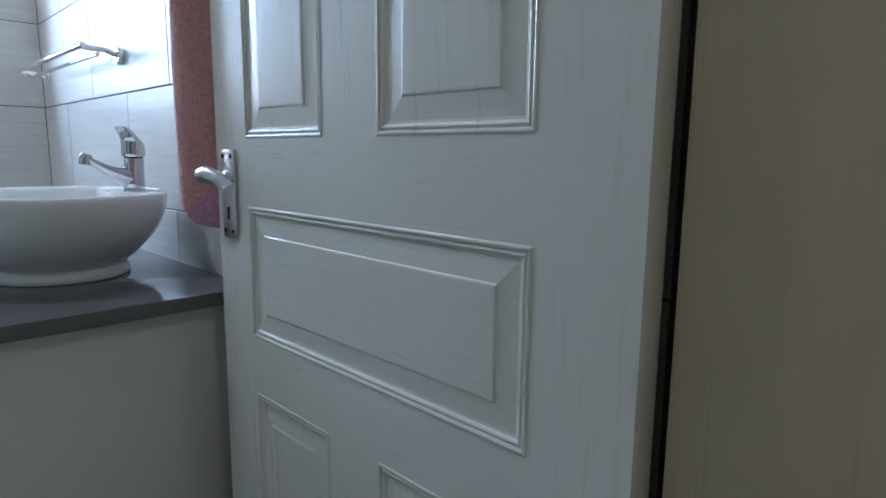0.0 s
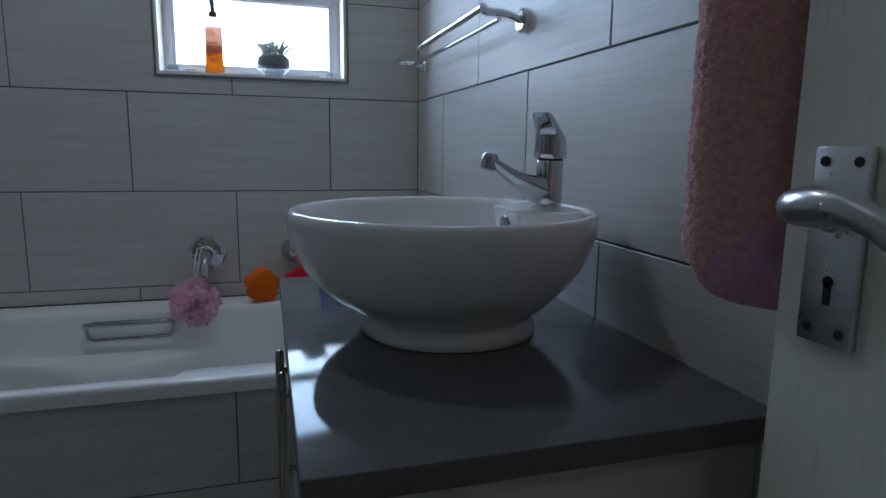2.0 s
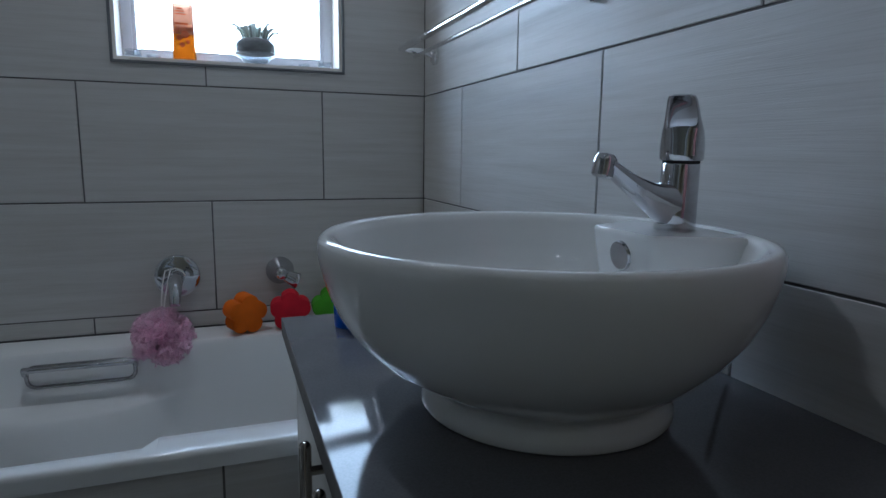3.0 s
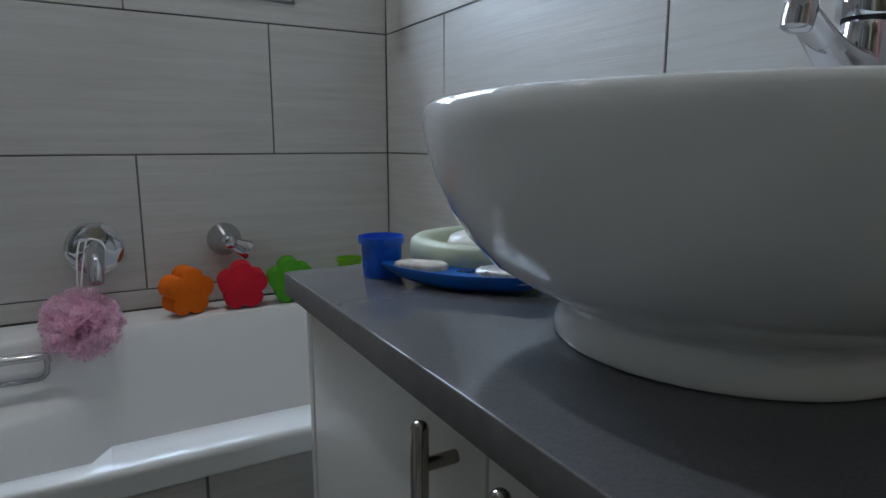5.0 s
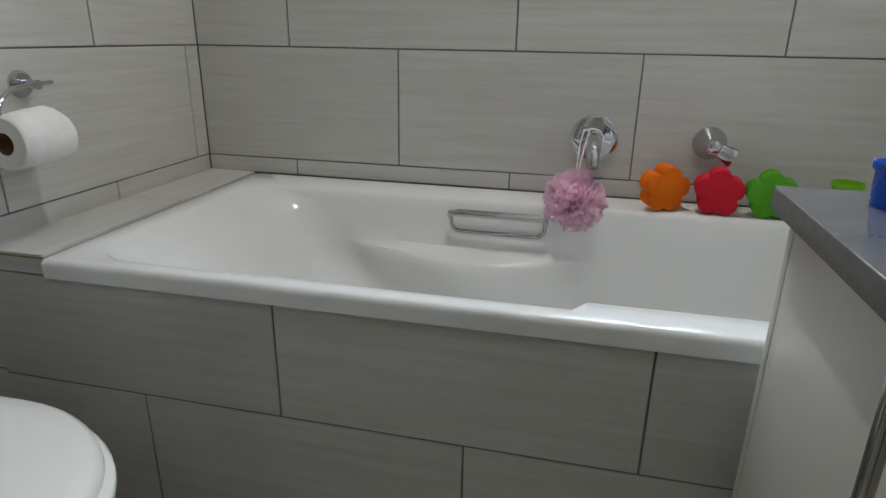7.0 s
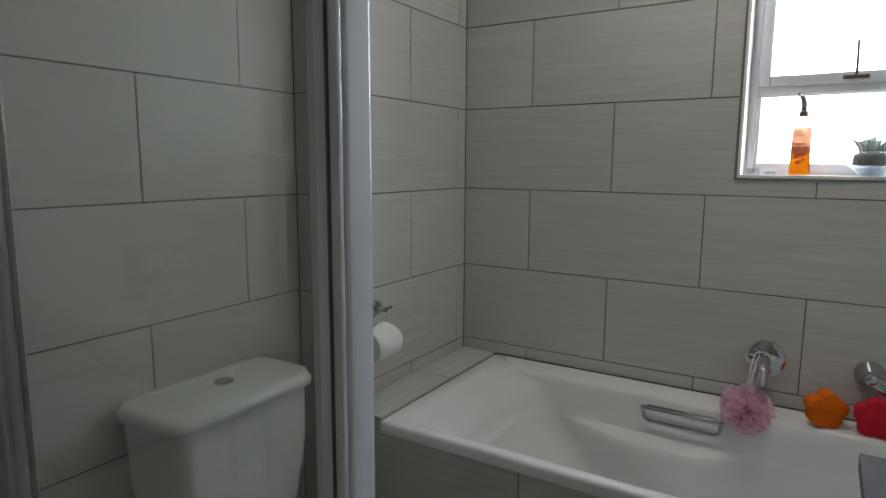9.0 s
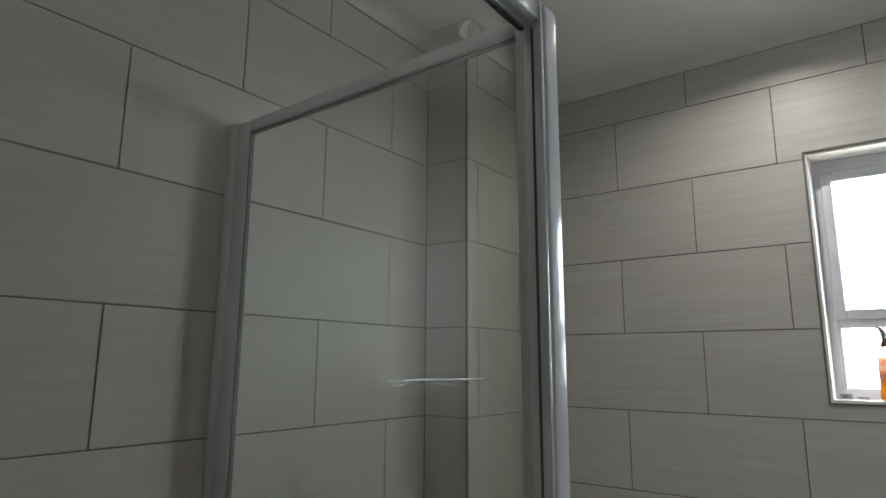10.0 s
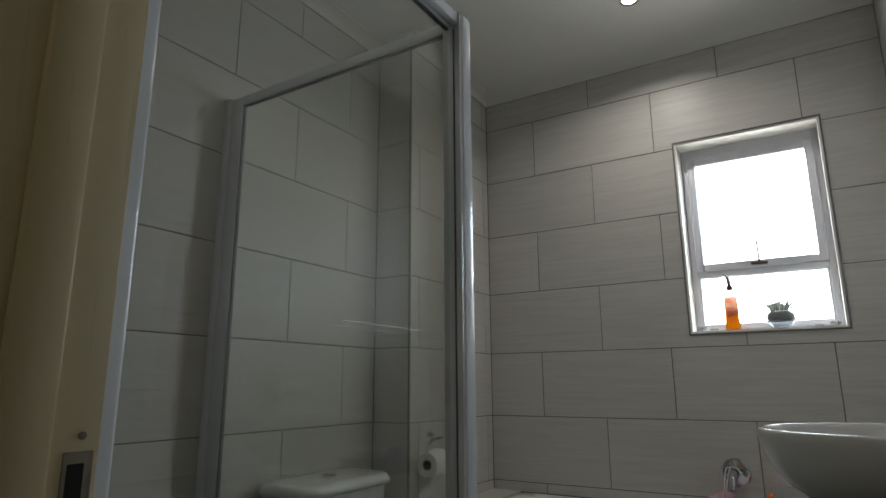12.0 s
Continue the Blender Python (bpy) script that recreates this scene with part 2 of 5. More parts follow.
def glow(name, colour, strength):
    m = bpy.data.materials.new(name)
    m.use_nodes = True
    nt = m.node_tree
    nt.nodes.clear()
    out = nt.nodes.new("ShaderNodeOutputMaterial")
    em = node(nt, "ShaderNodeEmission", Color=(*colour, 1), Strength=strength)
    link(nt, em.outputs[0], out.inputs[0])
    return m, nt, em


M_DAY, _nt, _em = glow("bright_outdoors", (0.86, 0.93, 1.0), 19.0)
_tc = _nt.nodes.new("ShaderNodeTexCoord")
_sep = _nt.nodes.new("ShaderNodeSeparateXYZ")
link(_nt, _tc.outputs["Object"], _sep.inputs[0])
_grad = span(_nt, _sep.outputs["X"], 0.06, 0.26, 0.0, 1.0)
_low = span(_nt, _sep.outputs["Z"], 0.0, -0.14, 0.0, 1.0)
_mul = _nt.nodes.new("ShaderNodeMath")
_mul.operation = "MULTIPLY"
link(_nt, _grad, _mul.inputs[0])
link(_nt, _low, _mul.inputs[1])
_cloud = noise_tex(_nt, _tc.outputs["Object"], 5, 3)
_mul2 = _nt.nodes.new("ShaderNodeMath")
_mul2.operation = "MULTIPLY"
link(_nt, _mul.outputs[0], _mul2.inputs[0])
link(_nt, span(_nt, _cloud, 0.35, 0.55, 0.75, 1.0), _mul2.inputs[1])
_tone = ramp(_nt, span(_nt, _sep.outputs["Z"], -0.75, 0.25, 0.0, 1.0), [(0.0, (0.56, 0.47, 0.38)), (0.6, (0.76, 0.83, 0.89)), (1.0, (0.74, 0.87, 1.0))])
link(_nt, mixed(_nt, _tone, (0.058, 0.072, 0.034, 1), _mul2.outputs[0], "MIX"), _em.inputs["Color"])
M_LAMP, _, _ = glow("lamp_glass", (1.0, 0.97, 0.90), 12.0)


# ---- mesh helpers ----
def finish(name, bm, mat, smooth=False):
    bmesh.ops.recalc_face_normals(bm, faces=bm.faces)
    me = bpy.data.meshes.new(name)
    bm.to_mesh(me)
    bm.free()
    for m in (mat if isinstance(mat, (list, tuple)) else [mat]):
        me.materials.append(m)
    if smooth:
        me.polygons.foreach_set("use_smooth", [True] * len(me.polygons))
        me.set_sharp_from_angle(angle=radians(smooth if smooth is not True else 40))
    return me


def part(name, bm, mat, parent=None, label="", smooth=40):
    ob = new(name, finish(name, bm, mat, smooth))
    if parent is not None:
        ob.parent = parent
        ob.matrix_parent_inverse = parent.matrix_basis.inverted()
    return tagged(ob, label)


def thing(name, at, label, category, group=""):
    ob = new(name)
    ob.empty_display_size = 0.05
    ob.matrix_basis = pose(*at)
    return tagged(ob, label, category, group)


def add_box(bm, x0, x1, y0, y1, z0, z1, bevel=0.0, seg=2):
    g = bmesh.ops.create_cube(bm, size=1)
    vs = g["verts"]
    for v in vs:
        v.co = Vector(((x0 + x1) / 2 + v.co.x * (x1 - x0), (y0 + y1) / 2 + v.co.y * (y1 - y0), (z0 + z1) / 2 + v.co.z * (z1 - z0)))
    if bevel:
        es = list({e for v in vs for e in v.link_edges})
        bmesh.ops.bevel(bm, geom=es, offset=bevel, segments=seg, affect="EDGES", profile=0.5, clamp_overlap=True)
    return bm


def box(*a, **k):
    return add_box(bmesh.new(), *a, **k)


def add_lathe(bm, profile, at=(0, 0, 0), axis="Z", seg=40, sx=1.0, sy=1.0, close=True, m=None):
    """Rings of (radius, height) round an axis."""
    rings = []
    turn = {"Z": Matrix(), "X": Matrix.Rotation(radians(90), 4, "Y"), "Y": Matrix.Rotation(radians(-90), 4, "X")}[axis]
    mm = Matrix.Translation(at) @ turn if m is None else m
    for r, h in profile:
        if r < 1e-6:
            rings.append([bm.verts.new(mm @ Vector((0, 0, h)))])
        else:
            rings.append([bm.verts.new(mm @ Vector((r * sx * math.cos(a), r * sy * math.sin(a), h)))
                          for a in [2 * math.pi * i / seg for i in range(seg)]])
    for a, b in zip(rings, rings[1:]):
        for i in range(seg):
            j = (i + 1) % seg
            if len(a) == 1 and len(b) == 1:
                continue
            if len(a) == 1:
                bm.faces.new((a[0], b[i], b[j]))
            elif len(b) == 1:
                bm.faces.new((a[i], a[j], b[0]))
            else:
                bm.faces.new((a[i], a[j], b[j], b[i]))
    return bm


def lathe(*a, **k):
    return add_lathe(bmesh.new(), *a, **k)


def add_loft(bm, loops, cap_start=True, cap_end=True, closed=True):
    rows = [[bm.verts.new(p) for p in lp] for lp in loops]
    n = len(rows[0])
    for a, b in zip(rows, rows[1:]):
        for i in range(n if closed else n - 1):
            j = (i + 1) % n
            bm.faces.new((a[i], a[j], b[j], b[i]))
    if cap_start:
        bm.faces.new(rows[0])
    if cap_end:
        bm.faces.new(rows[-1])
    return bm


def add_tube(bm, pts, radius, seg=12, radii=None, flat=1.0):
    """A tube through points; radii may vary."""
    pts = [Vector(p) for p in pts]
    loops = []
    up = None
    for i, p in enumerate(pts):
        d = (pts[min(i + 1, len(pts) - 1)] - pts[max(i - 1, 0)]).normalized()
        if up is None:
            up = Vector((0, 0, 1)) if abs(d.z) < 0.9 else Vector((0, 1, 0))
        a = d.cross(up).normalized()
        up = a.cross(d).normalized()
        r = radii[i] if radii else radius
        loops.append([p + a * (r * math.cos(t)) + up * (r * flat * math.sin(t)) for t in [2 * math.pi * k / seg for k in range(seg)]])
    return add_loft(bm, loops)


def tube(*a, **k):
    return add_tube(bmesh.new(), *a, **k)


def curve_points(ctrl, n=8):
    """Catmull-Rom through the control points."""
    c = [Vector(p) for p in ctrl]
    c = [c[0] * 2 - c[1]] + c + [c[-1] * 2 - c[-2]]
    out = []
    for i in range(1, len(c) - 2):
        for k in range(n):
            t = k / n
            a, b, d, e = c[i - 1], c[i], c[i + 1], c[i + 2]
            out.append(0.5 * ((2 * b) + (d - a) * t + (2 * a - 5 * b + 4 * d - e) * t * t + (3 * b - a - 3 * d + e) * t ** 3))
    out.append(c[-2])
    return out


def rounded(x0, x1, y0, y1, r, z, n=6):
    pts = []
    for cx, cy, a0 in ((x1 - r, y1 - r, 0), (x0 + r, y1 - r, 90), (x0 + r, y0 + r, 180), (x1 - r, y0 + r, 270)):
        for k in range(n + 1):
            a = radians(a0 + 90 * k / n)
            pts.append(Vector((cx + r * math.cos(a), cy + r * math.sin(a), z)))
    return pts


# ---- structure ----
XW, XE, YN, YS = -1.955, 0.0, 0.0, -2.455
XB, YB = -1.775, -0.725
WALL_TOP, CEIL = 2.551, 2.60
RIM = 0.555
WX0, WX1, WZ0, WZ1 = -0.813, -0.243, 1.257, 2.119
D = 0.0025


def structure(name, bm, mat, smooth=False):
    return tagged(new(name, finish(name, bm, mat, smooth)), kind="structure")


bm = bmesh.new()
for a in ((XW - 0.16, WX0, 0, CEIL + 0.1), (WX1, 0.16, 0, CEIL + 0.1), (WX0, WX1, 0, WZ0), (WX0, WX1, WZ1, CEIL + 0.1)):
    add_box(bm, a[0], a[1], D, 0.22, a[2], a[3])
wall_north = structure("wall_north", bm, M_GROUT)
wall_east = structure("wall_east", box(D, 0.16, YS - 0.165, D, 0, CEIL + 0.1), M_GROUT)
wall_west = structure("wall_west", box(XW - 0.16, XW - D, YS - 0.165, D, 0, CEIL + 0.1), M_GROUT)
wall_box = structure("wall_box", box(XW - D, XB - D, YB + D, D, 0, CEIL + 0.1), M_GROUT)
DX0, DX1, DH = -0.923, -0.006, 2.06
bm = bmesh.new()
add_box(bm, XW - 0.16, DX0, -2.62, YS, 0, CEIL + 0.1)
add_box(bm, DX1, 0.0, -2.62, -2.52, 0, CEIL + 0.1)
add_box(bm, DX0, DX1, -2.62, YS, DH + 0.02, CEIL + 0.1)
wall_south = structure("wall_south", bm, M_PLASTER)
floor = structure("floor", box(XW - 0.16, 1.6, -4.3, 0.2, -0.1, 0.0), M_FLOOR)
bm = bmesh.new()
add_box(bm, XW - 0.16, 0.16, YS - 0.165, 0.22, CEIL, CEIL + 0.1)
ceiling = structure("ceiling", bm, M_CEIL)
bm = bmesh.new()
add_box(bm, -1.7, -1.6, -4.3, -2.62, 0, 2.7)
add_box(bm, 1.4, 1.5, -4.3, -2.62, 0, 2.7)
add_box(bm, -1.6, 1.4, -4.3, -4.2, 0, 2.7)
add_box(bm, 0.16, 1.4, -2.62, -2.5, 0, 2.7)
corridor_wall = structure("corridor_wall", bm, M_PLASTER)
corridor_ceiling = structure("corridor_ceiling", box(-1.7, 1.5, -4.3, -2.62, CEIL, CEIL + 0.1), M_CEIL)


def cove_run(bm, p, q, inward, h=0.049, w=0.055):
    """A quarter-round cornice from p to q; inward points into the room."""
    p, q, n = Vector(p), Vector(q), Vector(inward)
    prof = [(0, 0), (0.004, 0)]
    prof += [(w - (w - 0.004) * math.cos(radians(a)), h * math.sin(radians(a)) * 0.94) for a in (10, 25, 40, 55, 70, 85)]
    prof = [(0.0, 0.0), (0.006, 0.0), (0.008, 0.008)] + [(0.008 + (w - 0.014) * (1 - math.cos(radians(a))), 0.008 + (h - 0.012) * math.sin(radians(a))) for a in (15, 30, 45, 60, 75, 90)] + [(w, h - 0.004), (w, h), (0, h)]
    loops = [[e + n * a + Vector((0, 0, WALL_TOP + b)) for a, b in prof] for e in (p, q)]
    add_loft(bm, loops)


bm = bmesh.new()
cove_run(bm, (XW, YS, 0), (XW, YB, 0), (1, 0, 0))
cove_run(bm, (XW, YB, 0), (XB + 0.055, YB, 0), (0, -1, 0))
cove_run(bm, (XB, YB - 0.055, 0), (XB, 0, 0), (1, 0, 0))
cove_run(bm, (0, YS, 0), (XW, YS, 0), (0, 1, 0))
cornice = structure("cornice", bm, M_CEIL, 35)


def soft_cove(bm, p, q, inward, w=0.16, h=0.0495):
    """A shallow plaster curve between wall top and ceiling."""
    p, q, n = Vector(p), Vector(q), Vector(inward)
    prof = [(0.0, 0.0)] + [(w * (1 - math.cos(radians(a))), h * math.sin(radians(a))) for a in range(15, 91, 15)] + [(0.0, h)]
    add_loft(bm, [[e + n * a + Vector((0, 0, WALL_TOP + b)) for a, b in prof] for e in (p, q)])


bm = bmesh.new()
soft_cove(bm, (XB, 0, 0), (0, 0, 0), (0, -1, 0))
soft_cove(bm, (0, 0, 0), (0, YS, 0), (-1, 0, 0))
structure("ceiling_edge", bm, M_CEIL, 60)


# ---- window ----
window_1 = structure("window_1", box(WX0 - 0.0, WX1, 0.171, 0.190, WZ1 - 0.004, WZ1 + 0.02), M_FRAME)


def frame_rect(x0, x1, z0, z1, w, y0, y1, bevel=0.003):
    bm = bmesh.new()
    add_box(bm, x0, x0 + w, y0, y1, z0, z1, bevel)
    add_box(bm, x1 - w, x1, y0, y1, z0, z1, bevel)
    add_box(bm, x0 + w, x1 - w, y0, y1, z0, z0 + w, bevel)
    add_box(bm, x0 + w, x1 - w, y0, y1, z1 - w, z1, bevel)
    return bm


part("window_frame", frame_rect(WX0, WX1, WZ0 + 0.004, WZ1 - 0.004, 0.034, 0.107, 0.147), M_FRAME, window_1, "white painted metal window frame")
part("transom", box(WX0 + 0.034, WX1 - 0.034, 0.105, 0.149, 1.508, 1.545, bevel=0.004), M_FRAME, window_1)
part("head_frame", box(WX0 + 0.034, WX1 - 0.034, 0.105, 0.149, WZ1 - 0.062, WZ1 - 0.037, bevel=0.003), M_FRAME, window_1)
sash = part("sash", frame_rect(WX0 + 0.032, WX1 - 0.032, 1.535, WZ1 - 0.058, 0.033, 0.097, 0.132, 0.005), M_FRAME, window_1)
for z0, z1 in ((WZ0 + 0.03, 1.512), (1.558, WZ1 - 0.080)):
    pane = part("pane", box(WX0 + 0.03, WX1 - 0.03, 0.120, 0.123, z0, z1), M_PANE, window_1, "clear glass pane")
    pane.visible_shadow = False
part("glazing_bead", frame_rect(WX0 + 0.028, WX1 - 0.028, WZ0 + 0.028, 1.520, 0.016, 0.110, 0.134, 0.003), M_FRAME, window_1)
stay = part("stay", tube([(-0.528, 0.092, 1.556), (-0.528, 0.088, 1.60), (-0.530, 0.092, 1.655)], 0.004, 8), M_BROWN, window_1, "dark metal window stay")
part("stay_base", box(-0.560, -0.496, 0.084, 0.106, 1.546, 1.556, bevel=0.002), M_BROWN, window_1)
bm = bmesh.new()
add_box(bm, WX0 - 0.0, WX0 + 0.008, 0.002, 0.17, WZ0 + 0.008, WZ1 - 0.008)
add_box(bm, WX1 - 0.008, WX1, 0.002, 0.17, WZ0 + 0.008, WZ1 - 0.008)
add_box(bm, WX0, WX1, 0.002, 0.17, WZ1 - 0.008, WZ1)
structure("window_reveal", bm, M_REVEAL)
structure("window_sill", box(WX0, WX1, 0.002, 0.17, WZ0, WZ0 + 0.008), M_REVEAL)
structure("window_trim", frame_rect(WX0 - 0.007, WX1 + 0.007, WZ0 - 0.008, WZ1 + 0.008, 0.0070, -0.004, 0.0018, 0.001), M_TRIM)
bm = bmesh.new()
w2 = 0.95
vs = [bm.verts.new(p) for p in ((-w2, 0, -0.95), (w2, 0, -0.95), (w2, 0, 1.1), (-w2, 0, 1.1))]
bm.faces.new(vs)
backdrop = structure("backdrop", bm, M_DAY)
backdrop.matrix_basis = pose(-0.5, 0.55, 1.65)
ground = structure("ground", box(-60, 60, 0.3, 80, -0.4, -0.3), M_FLOOR)

# ---- doorway ----
door_1 = structure("door_1", box(DX0, DX1, -2.62, YS, DH, DH + 0.02), M_JAMB)
bm = bmesh.new()
add_box(bm, DX0, -0.903, -2.618, -2.457, 0, DH, 0.002)
add_box(bm, -0.9035, -0.890, -2.548, -2.503, 0, DH, 0.004)
part("jamb", bm, M_JAMB, door_1, "cream painted door jamb with a raised stop")
part("architrave", box(-0.985, -0.899, -2.640, -2.619, 0, DH + 0.06, bevel=0.004), M_CAB, door_1, "white painted architrave")
part("strike_plate", box(-0.9040, -0.9018, -2.488, -2.462, 0.90, 0.995, bevel=0.0006), M_STEEL, door_1, "worn metal strike plate")
part("strike_slot", box(-0.9022, -0.9010, -2.484, -2.470, 0.925, 0.985), M_BLACK, door_1)
part("strike_screw", lathe([(0.0035, 0), (0.0035, 0.0015), (0, 0.002)], (-0.9022, -2.474, 1.008), "X", 12), M_STEEL, door_1)
part("jamb", box(-0.063, -0.0065, -2.6195, -2.488, 0, DH), M_WOOD, door_1, "bare wooden door jamb")
part("casing", box(-0.063, -0.030, -2.880, -2.6195, 0, 2.13), M_WOOD, door_1, "bare wooden casing")
structure("return_wall", box(-0.0295, 0.2, -2.90, -2.6205, 0, CEIL), M_PLASTER)


def panel_patch(bm, x, y0, y1, z0, z1, mat_index):
    """A moulded panel: a raised bead, a groove and a fielded centre, facing -x."""
    prof = [(0.0, 0.0), (0.0016, -0.0014), (0.0034, -0.0018), (0.0052, -0.0010), (0.0062, 0.0014), (0.0074, 0.0018), (0.0086, 0.0004), (0.0105, -0.0002), (0.0125, 0.0008), (0.0142, 0.0034), (0.0175, 0.0040), (0.0250, 0.0036), (0.0455, 0.0016), (0.0475, 0.0002), (0.0500, -0.0002)]
    rows = []
    for ins, dx in prof:
        rows.append([bm.verts.new((x + dx, a, b)) for a, b in ((y0 + ins, z0 + ins), (y1 - ins, z0 + ins), (y1 - ins, z1 - ins), (y0 + ins, z1 - ins))])
    for a, b in zip(rows, rows[1:]):
        for i in range(4):
            j = (i + 1) % 4
            bm.faces.new((a[i], a[j], b[j], b[i])).material_index = mat_index
    bm.faces.new(rows[-1]).material_index = mat_index


LX0, LX1, LY0, LY1 = -0.102, -0.063, -2.475, -1.658
HY, HZ = -0.019, 0.020
PANELS = [(-1.990, -1.766, 1.066, 1.93, 1), (-2.356, -2.110, 1.066, 1.93, 1), (-2.356, -1.769, 0.730, 0.955, 0),
          (-1.992, -1.774, 0.14, 0.630, 1), (-2.356, -2.108, 0.14, 0.630, 1)]


def door_leaf():
    leaf = thing("door_leaf", (-0.085, -2.45, 0.008), "white moulded panel door standing open beside the vanity", "door")
    bm = bmesh.new()
    ys = sorted({LY0, LY1, *[p[0] for p in PANELS], *[p[1] for p in PANELS]})
    zs = sorted({0.01, 2.04, *[p[2] for p in PANELS], *[p[3] for p in PANELS]})
    grid = {(i, k): bm.verts.new((LX0, y, z)) for i, y in enumerate(ys) for k, z in enumerate(zs)}
    for i in range(len(ys) - 1):
        for k in range(len(zs) - 1):
            cy, cz = (ys[i] + ys[i + 1]) / 2, (zs[k] + zs[k + 1]) / 2
            if any(p[0] < cy < p[1] and p[2] < cz < p[3] for p in PANELS):
                continue
            f = bm.faces.new((grid[i, k], grid[i + 1, k], grid[i + 1, k + 1], grid[i, k + 1]))
            mid = any(a < cz < b for a, b in ((0.630, 0.730), (0.955, 1.066), (0, 0.14), (1.93, 2.1))) and LY0 + 0.11 < cy < LY1 - 0.09
            f.material_index = 0 if mid else 1
    rim = [(LY0, 0.01), (LY1, 0.01), (LY1, 2.04), (LY0, 2.04)]
    for (ya, za), (yb, zb) in zip(rim, rim[1:] + rim[:1]):
        bm.faces.new([bm.verts.new(p) for p in ((LX0, ya, za), (LX0, yb, zb), (LX0 + 0.0095, yb, zb), (LX0 + 0.0095, ya, za))]).material_index = 1
    for p in PANELS:
        panel_patch(bm, LX0, *p)
    part("panelled_face", bm, [M_DOOR, M_DOOR_V], leaf, "white wood-grained moulded face", smooth=False)
    part("core", box(LX0 + 0.0095, LX1, LY0, LY1, 0.01, 2.04, bevel=0.0015), M_EDGE, leaf, "cream painted door edge")
    plate = part("handle_plate", box(LX0 - 0.006, LX0, -1.712 + HY, -1.664 + HY, 0.876 + HZ, 1.029 + HZ, bevel=0.0025), M_SATIN, leaf, "satin chrome backplate")
    for y in (-1.702 + HY, -1.674 + HY):
        for z in (0.888 + HZ, 1.017 + HZ):
            part("screw", lathe([(0.0038, 0), (0.0038, 0.001), (0.0022, 0.0013), (0, 0.0006)], (0, 0, 0), m=Matrix.Translation((LX0 - 0.006, y, z)) @ Matrix.Rotation(radians(-90), 4, "Y"), seg=14), M_BLACK, plate)
    bm = lathe([(0.0045, 0), (0.0045, 0.0008), (0, 0.0008)], m=Matrix.Translation((LX0 - 0.006, -1.688 + HY, 0.926 + HZ)) @ Matrix.Rotation(radians(-90), 4, "Y"), seg=16)
    add_box(bm, LX0 - 0.0068, LX0 - 0.005, -1.691 + HY, -1.685 + HY, 0.908 + HZ, 0.926 + HZ)
    part("keyhole", bm, M_BLACK, plate)
    ctrl = [(LX0 - 0.004, -1.688, 0.978), (LX0 - 0.030, -1.687, 0.980), (LX0 - 0.047, -1.690, 0.984), (LX0 - 0.056, -1.706, 0.987), (LX0 - 0.057, -1.728, 0.989), (LX0 - 0.053, -1.752, 0.982), (LX0 - 0.045, -1.776, 0.966)]
    pts = curve_points([(a, b + HY, c + HZ) for a, b, c in ctrl], 6)
    n = len(pts)
    rad = [0.0105 + 0.0022 * math.sin(math.pi * min(1, 1.15 * i / (n - 1))) for i in range(n)]
    part("lever", tube(pts, 0.011, 18, rad), M_SATIN, leaf, "satin chrome lever handle")
    part("rose", lathe([(0.014, 0), (0.014, 0.006), (0.011, 0.009), (0, 0.009)], m=Matrix.Translation((LX0 - 0.006, -1.688 + HY, 0.978 + HZ)) @ Matrix.Rotation(radians(-90), 4, "Y"), seg=24), M_SATIN, leaf)
    for z in (0.25, 1.045, 1.80):
        part("hinge", lathe([(0, -0.05), (0.006, -0.05), (0.006, 0.05), (0, 0.05)], (-0.040, -2.481, z), seg=12), M_STEEL, leaf)


door_leaf()


